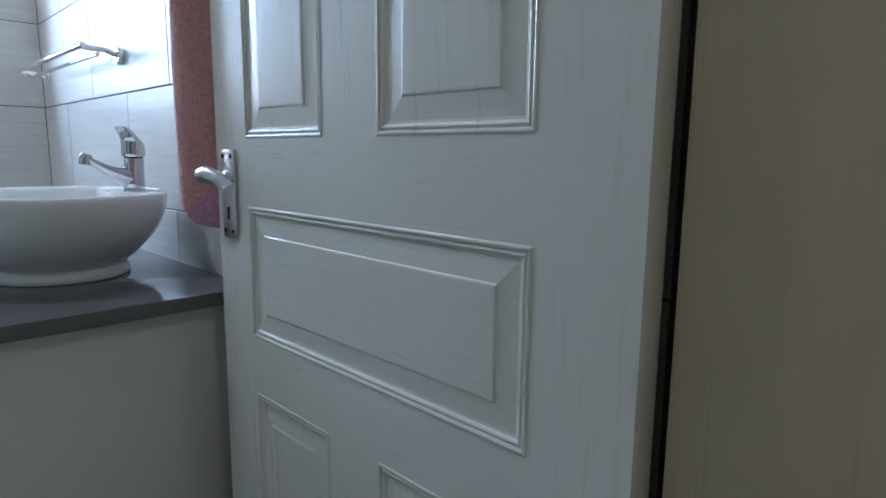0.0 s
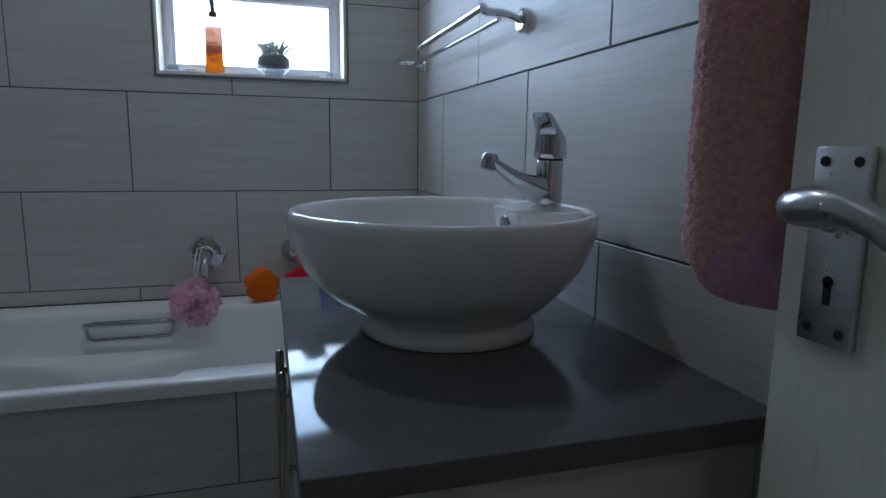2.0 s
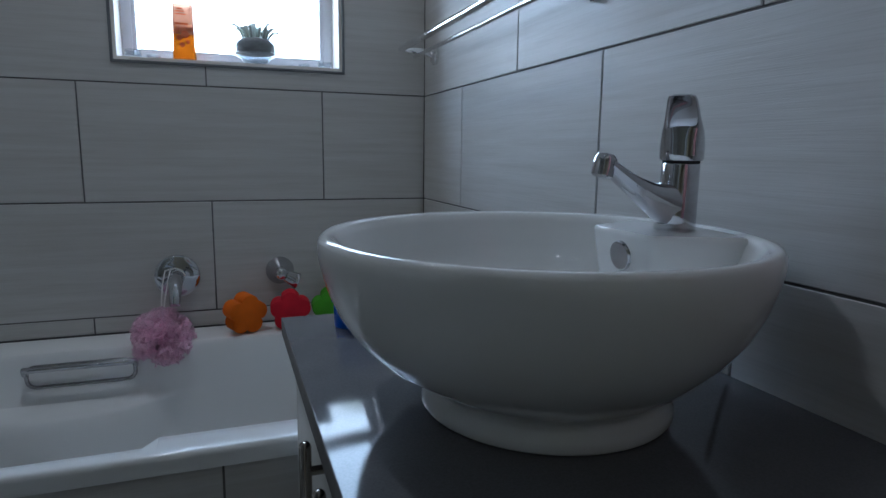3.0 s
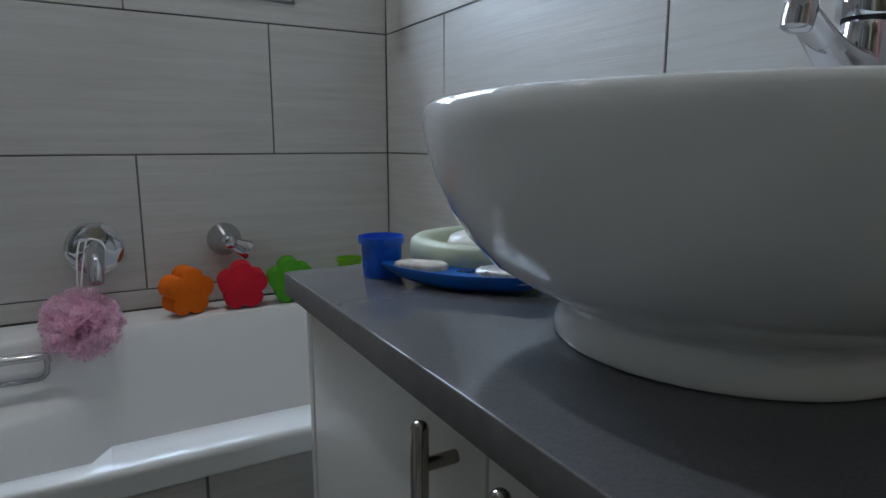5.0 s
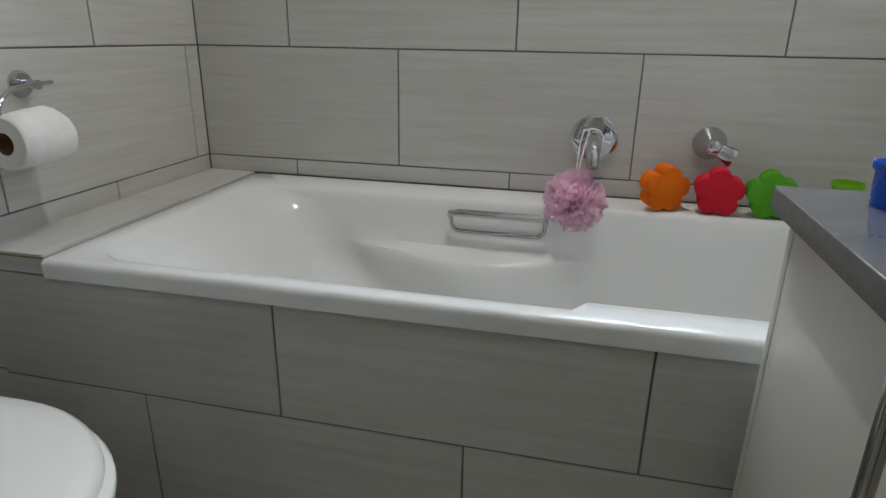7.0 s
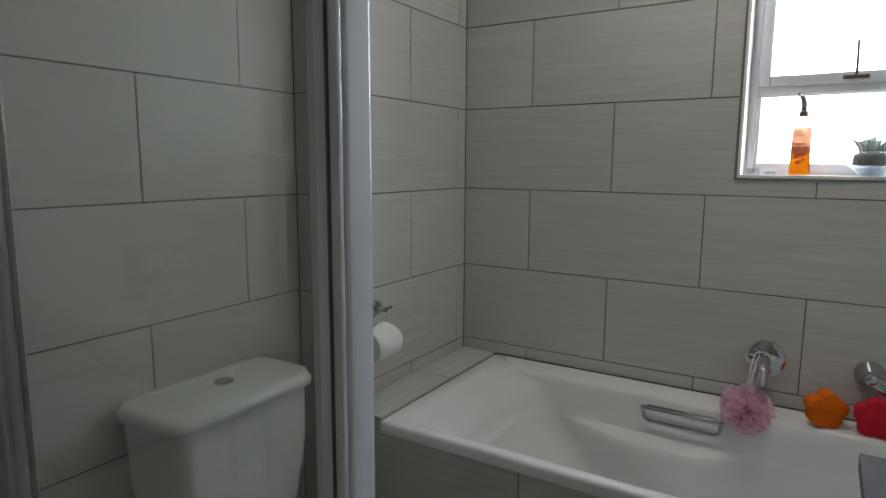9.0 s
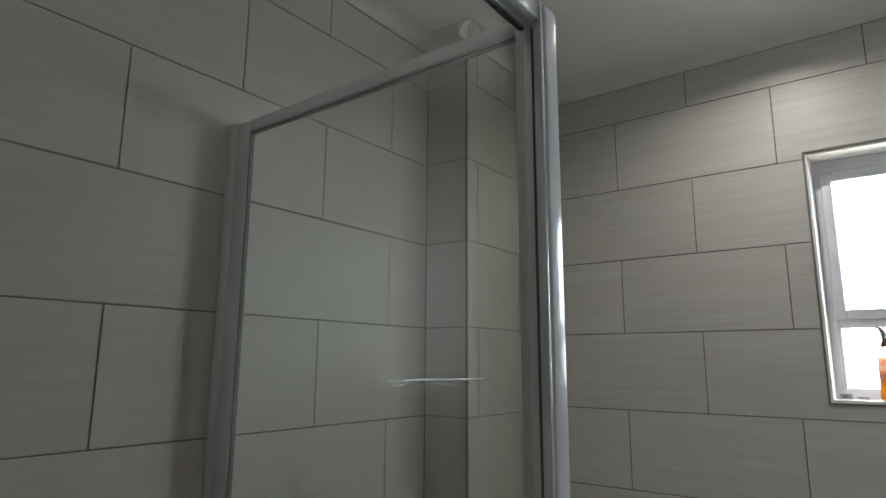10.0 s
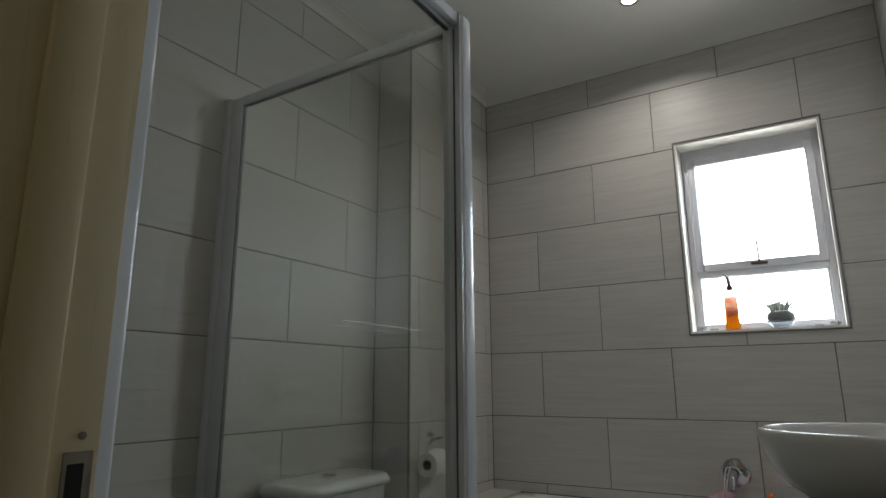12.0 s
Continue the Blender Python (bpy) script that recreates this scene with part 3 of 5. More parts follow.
# ---- bath ----
def bath():
    t = thing("bath", (-0.82, -0.38, 0.0), "white acrylic bathtub built in behind a tiled panel", "bathtub")
    X0, X1, Y0, Y1 = -1.628, -0.004, -0.748, -0.006
    outer = rounded(X0, X1, Y0, Y1, 0.012, 0)

    def ring(x0, x1, y0, y1, r, z, step=0.0, n=20):
        pts = []
        for cx, cy, a0 in ((x1 - r, y1 - r, 0), (x0 + r, y1 - r, 90), (x0 + r, y0 + r, 180), (x1 - r, y0 + r, 270)):
            for k in range(n + 1):
                a = radians(a0 + 90 * k / n)
                pts.append(Vector((cx + r * math.cos(a), cy + r * math.sin(a), z)))
        return pts

    def dense(x0, x1, y0, y1, r, z, notch=0.0, arm=0.0):
        """A rounded outline with extra points along its long sides."""
        pts = []
        n = 8
        xs = sorted([x1 - r + (x0 - x1 + 2 * r) * k / 40 for k in range(1, 40)] + [-0.7120, -0.7085, -0.7050, -0.7015, -0.6980, -0.6945, -0.6910, -0.6890], reverse=True)
        for k in range(n + 1):
            a = radians(90 * k / n)
            pts.append(Vector((x1 - r + r * math.cos(a), y1 - r + r * math.sin(a), z)))
        for x in xs:
            s = 1 / (1 + math.exp(-(x + 0.78) / 0.035))
            pts.append(Vector((x, y1 - arm * (1 - s) * min(1, max(0, (x - x0 - r) / 0.25)), z)))
        for k in range(n + 1):
            a = radians(90 + 90 * k / n)
            pts.append(Vector((x0 + r + r * math.cos(a), y1 - r + r * math.sin(a), z)))
        for k in range(n + 1):
            a = radians(180 + 90 * k / n)
            pts.append(Vector((x0 + r + r * math.cos(a), y0 + r + r * math.sin(a), z)))
        for x in reversed(xs):
            s = min(1, max(0, (x + 0.712) / 0.022))
            pts.append(Vector((x, y0 + notch * s, z)))
        for k in range(n + 1):
            a = radians(270 + 90 * k / n)
            pts.append(Vector((x1 - r + r * math.cos(a), y0 + r + notch + r * math.sin(a), z)))
        return pts

    loops = [
        dense(X0, X1, Y0, Y1, 0.01, RIM - 0.034),
        dense(X0, X1, Y0 - 0.001, Y1, 0.010, RIM - 0.010),
        dense(X0 + 0.001, X1, Y0 + 0.0005, Y1, 0.012, RIM - 0.0055),
        dense(X0 + 0.0035, X1 - 0.002, Y0 + 0.003, Y1 - 0.002, 0.014, RIM - 0.0018),
        dense(X0 + 0.008, X1 - 0.004, Y0 + 0.0075, Y1 - 0.004, 0.016, RIM),
        dense(X0 + 0.050, -0.060, -0.716, -0.122, 0.10, RIM + 0.001, 0.034),
        dense(X0 + 0.056, -0.066, -0.711, -0.127, 0.10, RIM - 0.002, 0.034),
        dense(X0 + 0.066, -0.071, -0.706, -0.132, 0.10, RIM - 0.012, 0.034),
        dense(X0 + 0.125, -0.078, -0.698, -0.136, 0.13, RIM - 0.030, 0.030),
        dense(X0 + 0.170, -0.090, -0.690, -0.140, 0.12, RIM - 0.065, 0.022, 0.004),
        dense(X0 + 0.184, -0.096, -0.687, -0.142, 0.12, RIM - 0.085, 0.018, 0.010),
        dense(X0 + 0.198, -0.103, -0.683, -0.145, 0.12, RIM - 0.112, 0.016, 0.022),
        dense(X0 + 0.206, -0.106, -0.681, -0.146, 0.12, RIM - 0.122, 0.015, 0.050),
        dense(X0 + 0.212, -0.108, -0.680, -0.147, 0.12, RIM - 0.127, 0.014, 0.072),
        dense(X0 + 0.218, -0.109, -0.679, -0.148, 0.12, RIM - 0.136, 0.013, 0.082),
        dense(X0 + 0.230, -0.112, -0.676, -0.150, 0.12, RIM - 0.160, 0.010, 0.087),
        dense(X0 + 0.310, -0.135, -0.665, -0.160, 0.12, 0.33, 0.0, 0.095),
        dense(X0 + 0.400, -0.170, -0.645, -0.180, 0.12, 0.20, 0.0, 0.090),
        dense(X0 + 0.460, -0.210, -0.610, -0.215, 0.12, 0.165, 0.0, 0.070),
        dense(X0 + 0.560, -0.300, -0.500, -0.330, 0.07, 0.155, 0.0, 0.0),
    ]
    bm = bmesh.new()
    add_loft(bm, loops, cap_start=False, cap_end=True)
    part("tub", bm, M_ACRYLIC, t, smooth=38)
    cx, cz, hw, hh = -0.905, 0.505, 0.114, 0.026

    def at_wall(p, off):
        return Vector((p.x, -0.1515 + 0.12 * (cz - p.y) - off, p.y))

    def loop_mesh(w, h, r, off, rad, flat=1.0):
        ring = rounded(cx - w, cx + w, cz - h, cz + h, r, 0, 8)
        bm = bmesh.new()
        m = len(ring)
        for i in range(m):
            p, q = at_wall(ring[i], off), at_wall(ring[(i + 1) % m], off)
            if (p - q).length > 1e-5:
                add_tube(bm, [p, q], rad, 10)
        return bm

    # dark ring that stands in for the shadow in the handle's recess
    part("handle_recess", loop_mesh(hw, hh, 0.020, -0.001, 0.0048), M_SHADE_CHROME, t, "surround of the grab handle, darkened for the recess shade", smooth=60)
    bm = bmesh.new()
    ends = [(cx - hw - 0.002, cz + 0.010, 0.002), (cx - hw, cz + hh - 0.003, 0.010), (cx - hw + 0.014, cz + hh - 0.001, 0.018), (cx, cz + hh, 0.022), (cx + hw - 0.014, cz + hh - 0.001, 0.018), (cx + hw, cz + hh - 0.003, 0.010), (cx + hw + 0.002, cz + 0.010, 0.002)]
    add_tube(bm, curve_points([(x, -0.1515 + 0.12 * (cz - z) - off, z) for x, z, off in ends], 6), 0.0070, 14)
    part("grab_handle", bm, M_CHROME, t, "chrome bar grab handle", smooth=60)
    part("waste", lathe([(0.035, 0.0), (0.035, 0.003), (0.02, 0.005), (0, 0.005)], (-0.40, -0.42, 0.156), seg=24), M_CHROME, t)


bath()
PY = -0.735
structure("bath_panel", box(XB, 0.0, PY + D, PY + 0.05, 0.0, RIM - 0.034), M_GROUT)
structure("bath_ledge", box(XB, -1.629, PY + 0.008, -D, RIM - 0.06, RIM - 0.004), M_GROUT)

structure("ledge_front", box(XB + 0.0015, -1.6305, PY, PY + 0.0078, RIM - 0.034, RIM - 0.0045), M_TILE)
structure("ledge_trim", box(XB, -1.6295, PY - 0.002, PY + 0.003, RIM - 0.0043, RIM - 0.0015), M_BRASS)


# ---- vanity ----
def vanity():
    t = thing("vanity_unit", (-0.24, -1.17, 0.0), "white vanity cabinet with steel bar handles under a worktop", "cabinet")
    part("body", box(-0.455, -0.003, -1.556, -0.798, 0.0, 0.743, bevel=0.001), M_CAB, t)
    part("end_panel", box(-0.474, -0.4556, -0.8135, -0.798, 0.0, 0.743, bevel=0.001), M_CAB, t)
    for y0, y1, hy in ((-1.1835, -0.8165, -1.146), (-1.554, -1.1865, -1.241)):
        d = part("cabinet_door", box(-0.474, -0.4565, y0, y1, 0.10, 0.740, bevel=0.0015), M_CAB, t)
        bm = lathe([(0, 0.510), (0.0055, 0.510), (0.0065, 0.512), (0.0065, 0.7335), (0.0055, 0.7368), (0.0032, 0.7388), (0, 0.7395)], (-0.503, hy, 0), seg=20)
        for z in (0.545, 0.706):
            add_lathe(bm, [(0.005, -0.504), (0.005, -0.473)], (0, hy, z), "X", 12)
        part("handle", bm, M_STEEL, d, "brushed steel bar handle")
    w = thing("worktop", (-0.24, -1.17, 0.744), "polished dark grey speckled stone worktop on the vanity unit", "countertop")
    bm = box(-0.492, -0.001, -1.584, -0.772, 0.744, 0.772, bevel=0.0018, seg=3)
    for v in bm.verts:
        if v.co.x < -0.4 and v.co.y < -1.2:
            v.co.x -= 0.006
    for f in bm.faces:
        f.material_index = 0 if f.normal.z > 0.9 else 1
    part("slab", bm, [M_TOP, M_TOP_EDGE], w)


vanity()


def basin():
    cx, cy, z0, z1 = -0.260, -1.184, 0.772, 0.955
    t = thing("washbasin", (cx, cy, z0), "round white ceramic vessel basin standing on the worktop", "sink")
    h = z1 - z0
    outer = [(0.0, 0.001), (0.1290, 0.001), (0.1310, 0.004), (0.1298, 0.012), (0.1265, 0.020), (0.1245, 0.0255), (0.1250, 0.0290), (0.1330, 0.0350), (0.152, 0.0450), (0.176, 0.062), (0.195, 0.082), (0.210, 0.104), (0.2205, 0.128), (0.2265, 0.148), (0.2290, 0.160), (0.2300, 0.168), (0.2293, h - 0.006), (0.2265, h - 0.0015), (0.2225, h), (0.2185, h - 0.0005)]
    seg = 96
    bm = bmesh.new()
    rows = [[bm.verts.new((cx, cy, z0 + 0.001))]]
    for r, z in outer[1:]:
        k = max(0.0, min(1.0, (0.062 - z) / 0.03))
        rows.append([bm.verts.new((cx + 0.009 * k + (r + 0.003 * k) * math.cos(2 * math.pi * i / seg), cy - 0.006 * k + (r + 0.003 * k) * math.sin(2 * math.pi * i / seg), z0 + z)) for i in range(seg)])
    inner = [(0.2135, h - 0.003, 0.012), (0.208, h - 0.012, 0.02), (0.198, 0.140, 0.03), (0.182, 0.112, 0.03), (0.160, 0.085, 0.03), (0.128, 0.062, 0.02), (0.085, 0.048, 0.01), (0.04, 0.042, 0.0), (0.022, 0.040, 0.0)]
    ledge = cx + 0.100
    for r, z, soft in inner:
        rows.append([bm.verts.new((cx + r * math.cos(2 * math.pi * i / seg), cy + r * math.sin(2 * math.pi * i / seg), z0 + z)) for i in range(seg)])
    for i in range(seg):
        bm.faces.new((rows[0][0], rows[1][(i + 1) % seg], rows[1][i]))
    for a, b in zip(rows[1:], rows[2:]):
        for i in range(seg):
            j = (i + 1) % seg
            bm.faces.new((a[i], a[j], b[j], b[i]))
    bm.faces.new(rows[-1])
    part("bowl", bm, M_CERAMIC, t, smooth=50)
    # tap platform standing out of the bowl's wall side
    n = 18
    a0 = radians(26)
    arc = [Vector((cx + 0.2110 * math.cos(a), cy + 0.2110 * math.sin(a), 0)) for a in [-a0 + 2 * a0 * k / n for k in range(n + 1)]]
    front = []
    for side in (1, -1):
        corner = [Vector((ledge + 0.014 * (1 - math.sin(a)), cy + side * (0.058 + 0.014 * (1 - math.cos(a)) * -1), 0)) for a in [radians(90 * k / 5) for k in range(6)]]
        front += corner if side == 1 else corner[::-1]
    plan = arc + front
    core = Vector((cx + 0.155, cy, 0))
    bm = bmesh.new()
    loops = []
    for drop, grow, slide in ((0.110, 0.98, 0.016), (0.060, 0.99, 0.008), (0.008, 1.0, 0.0), (0.0045, 0.995, 0.0), (0.0022, 0.975, 0.0)):
        loops.append([core + Vector(((p.x - core.x) * grow + (slide if p.x < core.x else -slide * 1.6), (p.y - cy) * grow * (1 - slide * 6), z0 + h - drop)) for p in plan])
    add_loft(bm, loops)
    part("tap_ledge", bm, M_CERAMIC, t, smooth=50)
    part("overflow_cap", lathe([(0, 0.005), (0.012, 0.005), (0.0160, 0.0035), (0.0170, 0)], m=Matrix.Translation((ledge + 0.003, cy - 0.002, z0 + h - 0.030)) @ Matrix.Rotation(radians(-97), 4, "Y"), seg=32), M_CHROME, t, "chrome overflow cap")
    part("waste", lathe([(0.022, 0.040), (0.022, 0.043), (0.012, 0.045), (0, 0.045)], (cx, cy, z0), seg=24), M_CHROME, t)
    # mixer tap
    tx, ty, tz = -0.092, cy - 0.008, z1 - 0.006
    tap = thing("basin_mixer_tap", (tx, ty, tz), "chrome single lever mixer tap mounted on the basin ledge", "tap")
    body = []
    for z, r, dx in ((0.0, 0.0225, 0.0), (0.003, 0.0232, 0.0), (0.03, 0.0222, 0.0015), (0.055, 0.0215, 0.0025), (0.0765, 0.0212, 0.003), (0.0785, 0.0200, 0.003)):
        body.append([Vector((tx + dx + r * math.cos(a), ty + r * 0.92 * math.sin(a), tz + z)) for a in [2 * math.pi * k / 32 for k in range(32)]])
    part("tap_body", add_loft(bmesh.new(), body), M_CHROME, tap, smooth=50)
    # spout: a deep blade at the foot of the body that thins and rises outward, with a flat crease along each flank
    loops = []
    for k in range(15):
        u = k / 14
        x = tx + 0.004 - 0.098 * u
        top = tz + 0.056 + 0.028 * u - 0.010 * math.sin(math.pi * u)
        low = tz + 0.0005 + 0.066 * max(0.0, (u - 0.13) / 0.87)
        ww = 0.0195 * (1 - u) + 0.0130 * u
        zc, hh = (top + low) / 2, max(0.0085, (top - low) / 2)
        loops.append([Vector((x, ty + ww * (1.0 if math.sin(a) > -0.1 else 0.80) * math.copysign(abs(math.cos(a)) ** 0.6, math.cos(a)), zc + hh * math.copysign(abs(math.sin(a)) ** 0.75, math.sin(a)))) for a in [2 * math.pi * i / 24 for i in range(24)]])
    part("spout", add_loft(bmesh.new(), loops), M_CHROME, tap, smooth=42)
    part("aerator", lathe([(0, -0.012), (0.0085, -0.012), (0.0115, -0.010), (0.0125, 0.0), (0.0125, 0.009), (0.010, 0.013), (0, 0.013)], m=Matrix.Translation((tx - 0.098, ty, tz + 0.074)) @ Matrix.Rotation(radians(14), 4, "Y"), seg=24), M_CHROME, tap)
    part("neck", lathe([(0, 0.0780), (0.0200, 0.0780), (0.0200, 0.0812), (0, 0.0812)], (tx + 0.003, ty, tz), seg=28), M_BLACK, tap)
    turn = (math.cos(radians(45)), math.sin(radians(45)))
    head = []
    for z, rx, ry, dx in ((0.081, 0.0232, 0.0222, 0.003), (0.083, 0.0245, 0.0235, 0.003), (0.094, 0.0248, 0.0238, 0.003), (0.106, 0.0240, 0.0230, 0.003), (0.113, 0.0225, 0.0220, 0.000), (0.120, 0.0200, 0.0200, -0.007), (0.128, 0.0175, 0.0180, -0.017), (0.136, 0.0150, 0.0165, -0.027), (0.143, 0.0130, 0.0150, -0.037), (0.1470, 0.0105, 0.0130, -0.043), (0.1485, 0.0055, 0.0085, -0.045)):
        ring = []
        for k in range(40):
            a = 2 * math.pi * k / 40
            x = rx * math.copysign(abs(math.cos(a)) ** 0.75, math.cos(a))
            y = ry * math.copysign(abs(math.sin(a)) ** 0.75, math.sin(a))
            dish = (0.0075 * max(0.0, min(1.0, (z - 0.110) / 0.010)) * max(0.0, min(1.0, (0.150 - z) / 0.010)) + 0.003 * max(0.0, 1 - abs(z - 0.098) / 0.009)) * max(0, -math.cos(a)) ** 2
            px, py = dx - 0.003 + x + dish, y
            ring.append(Vector((tx + 0.003 + px * turn[0] - py * turn[1], ty + px * turn[1] + py * turn[0], tz + z)))
        head.append(ring)
    part("lever", add_loft(bmesh.new(), head), M_CHROME, tap, smooth=50)


basin()


# ---- rails, taps, roll ----
def towel_rail():
    t = thing("towel_rail", (-0.005, -0.50, 1.30), "chrome double bar towel rail mounted on the tiled wall", "towel rail")
    for y in (-0.878, -0.105):
        bm = lathe([(0, -0.014), (0.020, -0.014), (0.024, -0.010), (0.024, -0.001), (0, -0.001)], (0, y, 1.299), "X", 28)
        part("wall_mount", bm, M_LIT_CHROME, t)
        part("arm", tube(curve_points([(-0.010, y, 1.299), (-0.045, y, 1.310), (-0.080, y, 1.310), (-0.098, y, 1.314)], 4), 0.008, 14), M_LIT_CHROME, t)
    part("bar", tube([(-0.098, -0.897, 1.314), (-0.098, -0.093, 1.314)], 0.0085, 16), M_LIT_CHROME, t)
    part("bar", tube([(-0.062, -0.889, 1.295), (-0.062, -0.101, 1.295)], 0.0055, 14), M_LIT_CHROME, t)


towel_rail()


def bath_spout():
    t = thing("bath_spout", (-0.695, -0.002, 0.70), "chrome wall spout with a large round rose above the bath", "tap")
    part("rose", lathe([(0.017, -0.015), (0.024, -0.0125), (0.040, -0.0116), (0.052, -0.0100), (0.0562, -0.007), (0.057, -0.001), (0, -0.001)], (-0.695, 0, 0.701), "Y", 56), M_CHROME, t)
    pts = curve_points([(-0.695, -0.008, 0.702), (-0.695, -0.045, 0.703), (-0.695, -0.085, 0.697), (-0.695, -0.118, 0.680), (-0.695, -0.136, 0.652)], 6)
    n = len(pts)
    part("spout", tube(pts, 0.017, 20, [0.0205 - 0.0075 * (i / (n - 1)) ** 1.3 for i in range(n)]), M_CHROME, t)


bath_spout()


def stop_tap():
    t = thing("bath_wall_tap", (-0.428, -0.002, 0.70), "chrome wall tap with a short lever above the bath", "tap")
    part("rose", lathe([(0, -0.040), (0.014, -0.040), (0.018, -0.036), (0.024, -0.022), (0.038, -0.008), (0.039, -0.001), (0, -0.001)], (-0.428, 0, 0.702), "Y", 32), M_CHROME, t)
    part("stem", lathe([(0, -0.074), (0.010, -0.073), (0.0165, -0.067), (0.0195, -0.057), (0.0185, -0.046), (0.0160, -0.036), (0.0150, -0.02)], (-0.428, 0, 0.702), "Y", 24), M_CHROME, t)
    loops = []
    for u, r in ((0, 0.013), (0.25, 0.0160), (0.5, 0.0190), (0.75, 0.0220), (0.9, 0.0235), (0.97, 0.022), (1.0, 0.016)):
        c = Vector((-0.430 + 0.046 * u, -0.056 - 0.010 * u, 0.702 - 0.024 * u))
        across, deep = Vector((0.42, 0, 0.9)), Vector((0, 1, 0))
        loops.append([c + across * (r * math.cos(a)) + deep * (r * 0.62 * math.sin(a)) for a in [2 * math.pi * k / 20 for k in range(20)]])
    part("lever", add_loft(bmesh.new(), loops), M_CHROME, t, smooth=50)


stop_tap()


def roll_holder():
    y, z = -0.575, 0.835
    t = thing("toilet_roll_holder", (XB, y, z), "chrome toilet roll holder on the tiled wall by the bath", "toilet roll holder")
    part("rose", lathe([(0, 0.012), (0.020, 0.012), (0.025, 0.006), (0.026, 0.001), (0, 0.001)], (XB, y, z), "X", 28), M_CHROME, t)
    part("stem", tube([(XB + 0.008, y, z), (XB + 0.045, y, z)], 0.009, 16), M_CHROME, t)
    part("hook", tube(curve_points([(XB + 0.040, y + 0.035, z + 0.002), (XB + 0.040, y - 0.005, z), (XB + 0.042, y - 0.060, z - 0.006), (XB + 0.050, y - 0.098, z - 0.035), (XB + 0.058, y - 0.100, z - 0.070), (XB + 0.062, y - 0.075, z - 0.086), (XB + 0.062, y - 0.010, z - 0.088)], 6), 0.0045, 12), M_CHROME, t)
    r = thing("toilet_roll", (XB + 0.06, -0.605, z - 0.095), "white toilet paper roll with a loose sheet on the chrome holder", "toilet roll")
    c = (XB + 0.062, 0, z - 0.094)
    bm = lathe([(0.020, -0.687), (0.046, -0.687), (0.048, -0.684), (0.048, -0.574), (0.046, -0.571), (0.020, -0.571)], c, "Y", 40)
    part("paper", bm, M_PAPER, r)
    part("core", lathe([(0.0205, -0.686), (0.0195, -0.686), (0.0195, -0.572), (0.0205, -0.572)], c, "Y", 28), M_CARD, r, "brown cardboard core")
    bm = bmesh.new()
    vs = []
    for k in range(12):
        row = []
        for i in range(9):
            u = i / 8
            rr = 0.0488 + 0.0005 * (11 - k) * 0.2
            lift = 0.012 * max(0.0, (5 - k) / 5) * u
            aa = radians(60 + 9.5 * k) + radians(22) * (1 - min(1, k / 11)) * (0.5 - abs(u - 0.45))
            row.append(bm.verts.new((c[0] - (rr + lift) * math.cos(aa), -0.682 + 0.106 * u * (1.0 if k > 4 else 0.86 + 0.035 * k) + (0.016 * max(0, 3 - k) / 3 * u), c[2] + (rr + lift) * math.sin(aa))))
        vs.append(row)
    for a, b in zip(vs, vs[1:]):
        for i in range(8):
            bm.faces.new((a[i], a[i + 1], b[i + 1], b[i]))
    part("loose_sheet", bm, M_PAPER, r, smooth=60)


roll_holder()


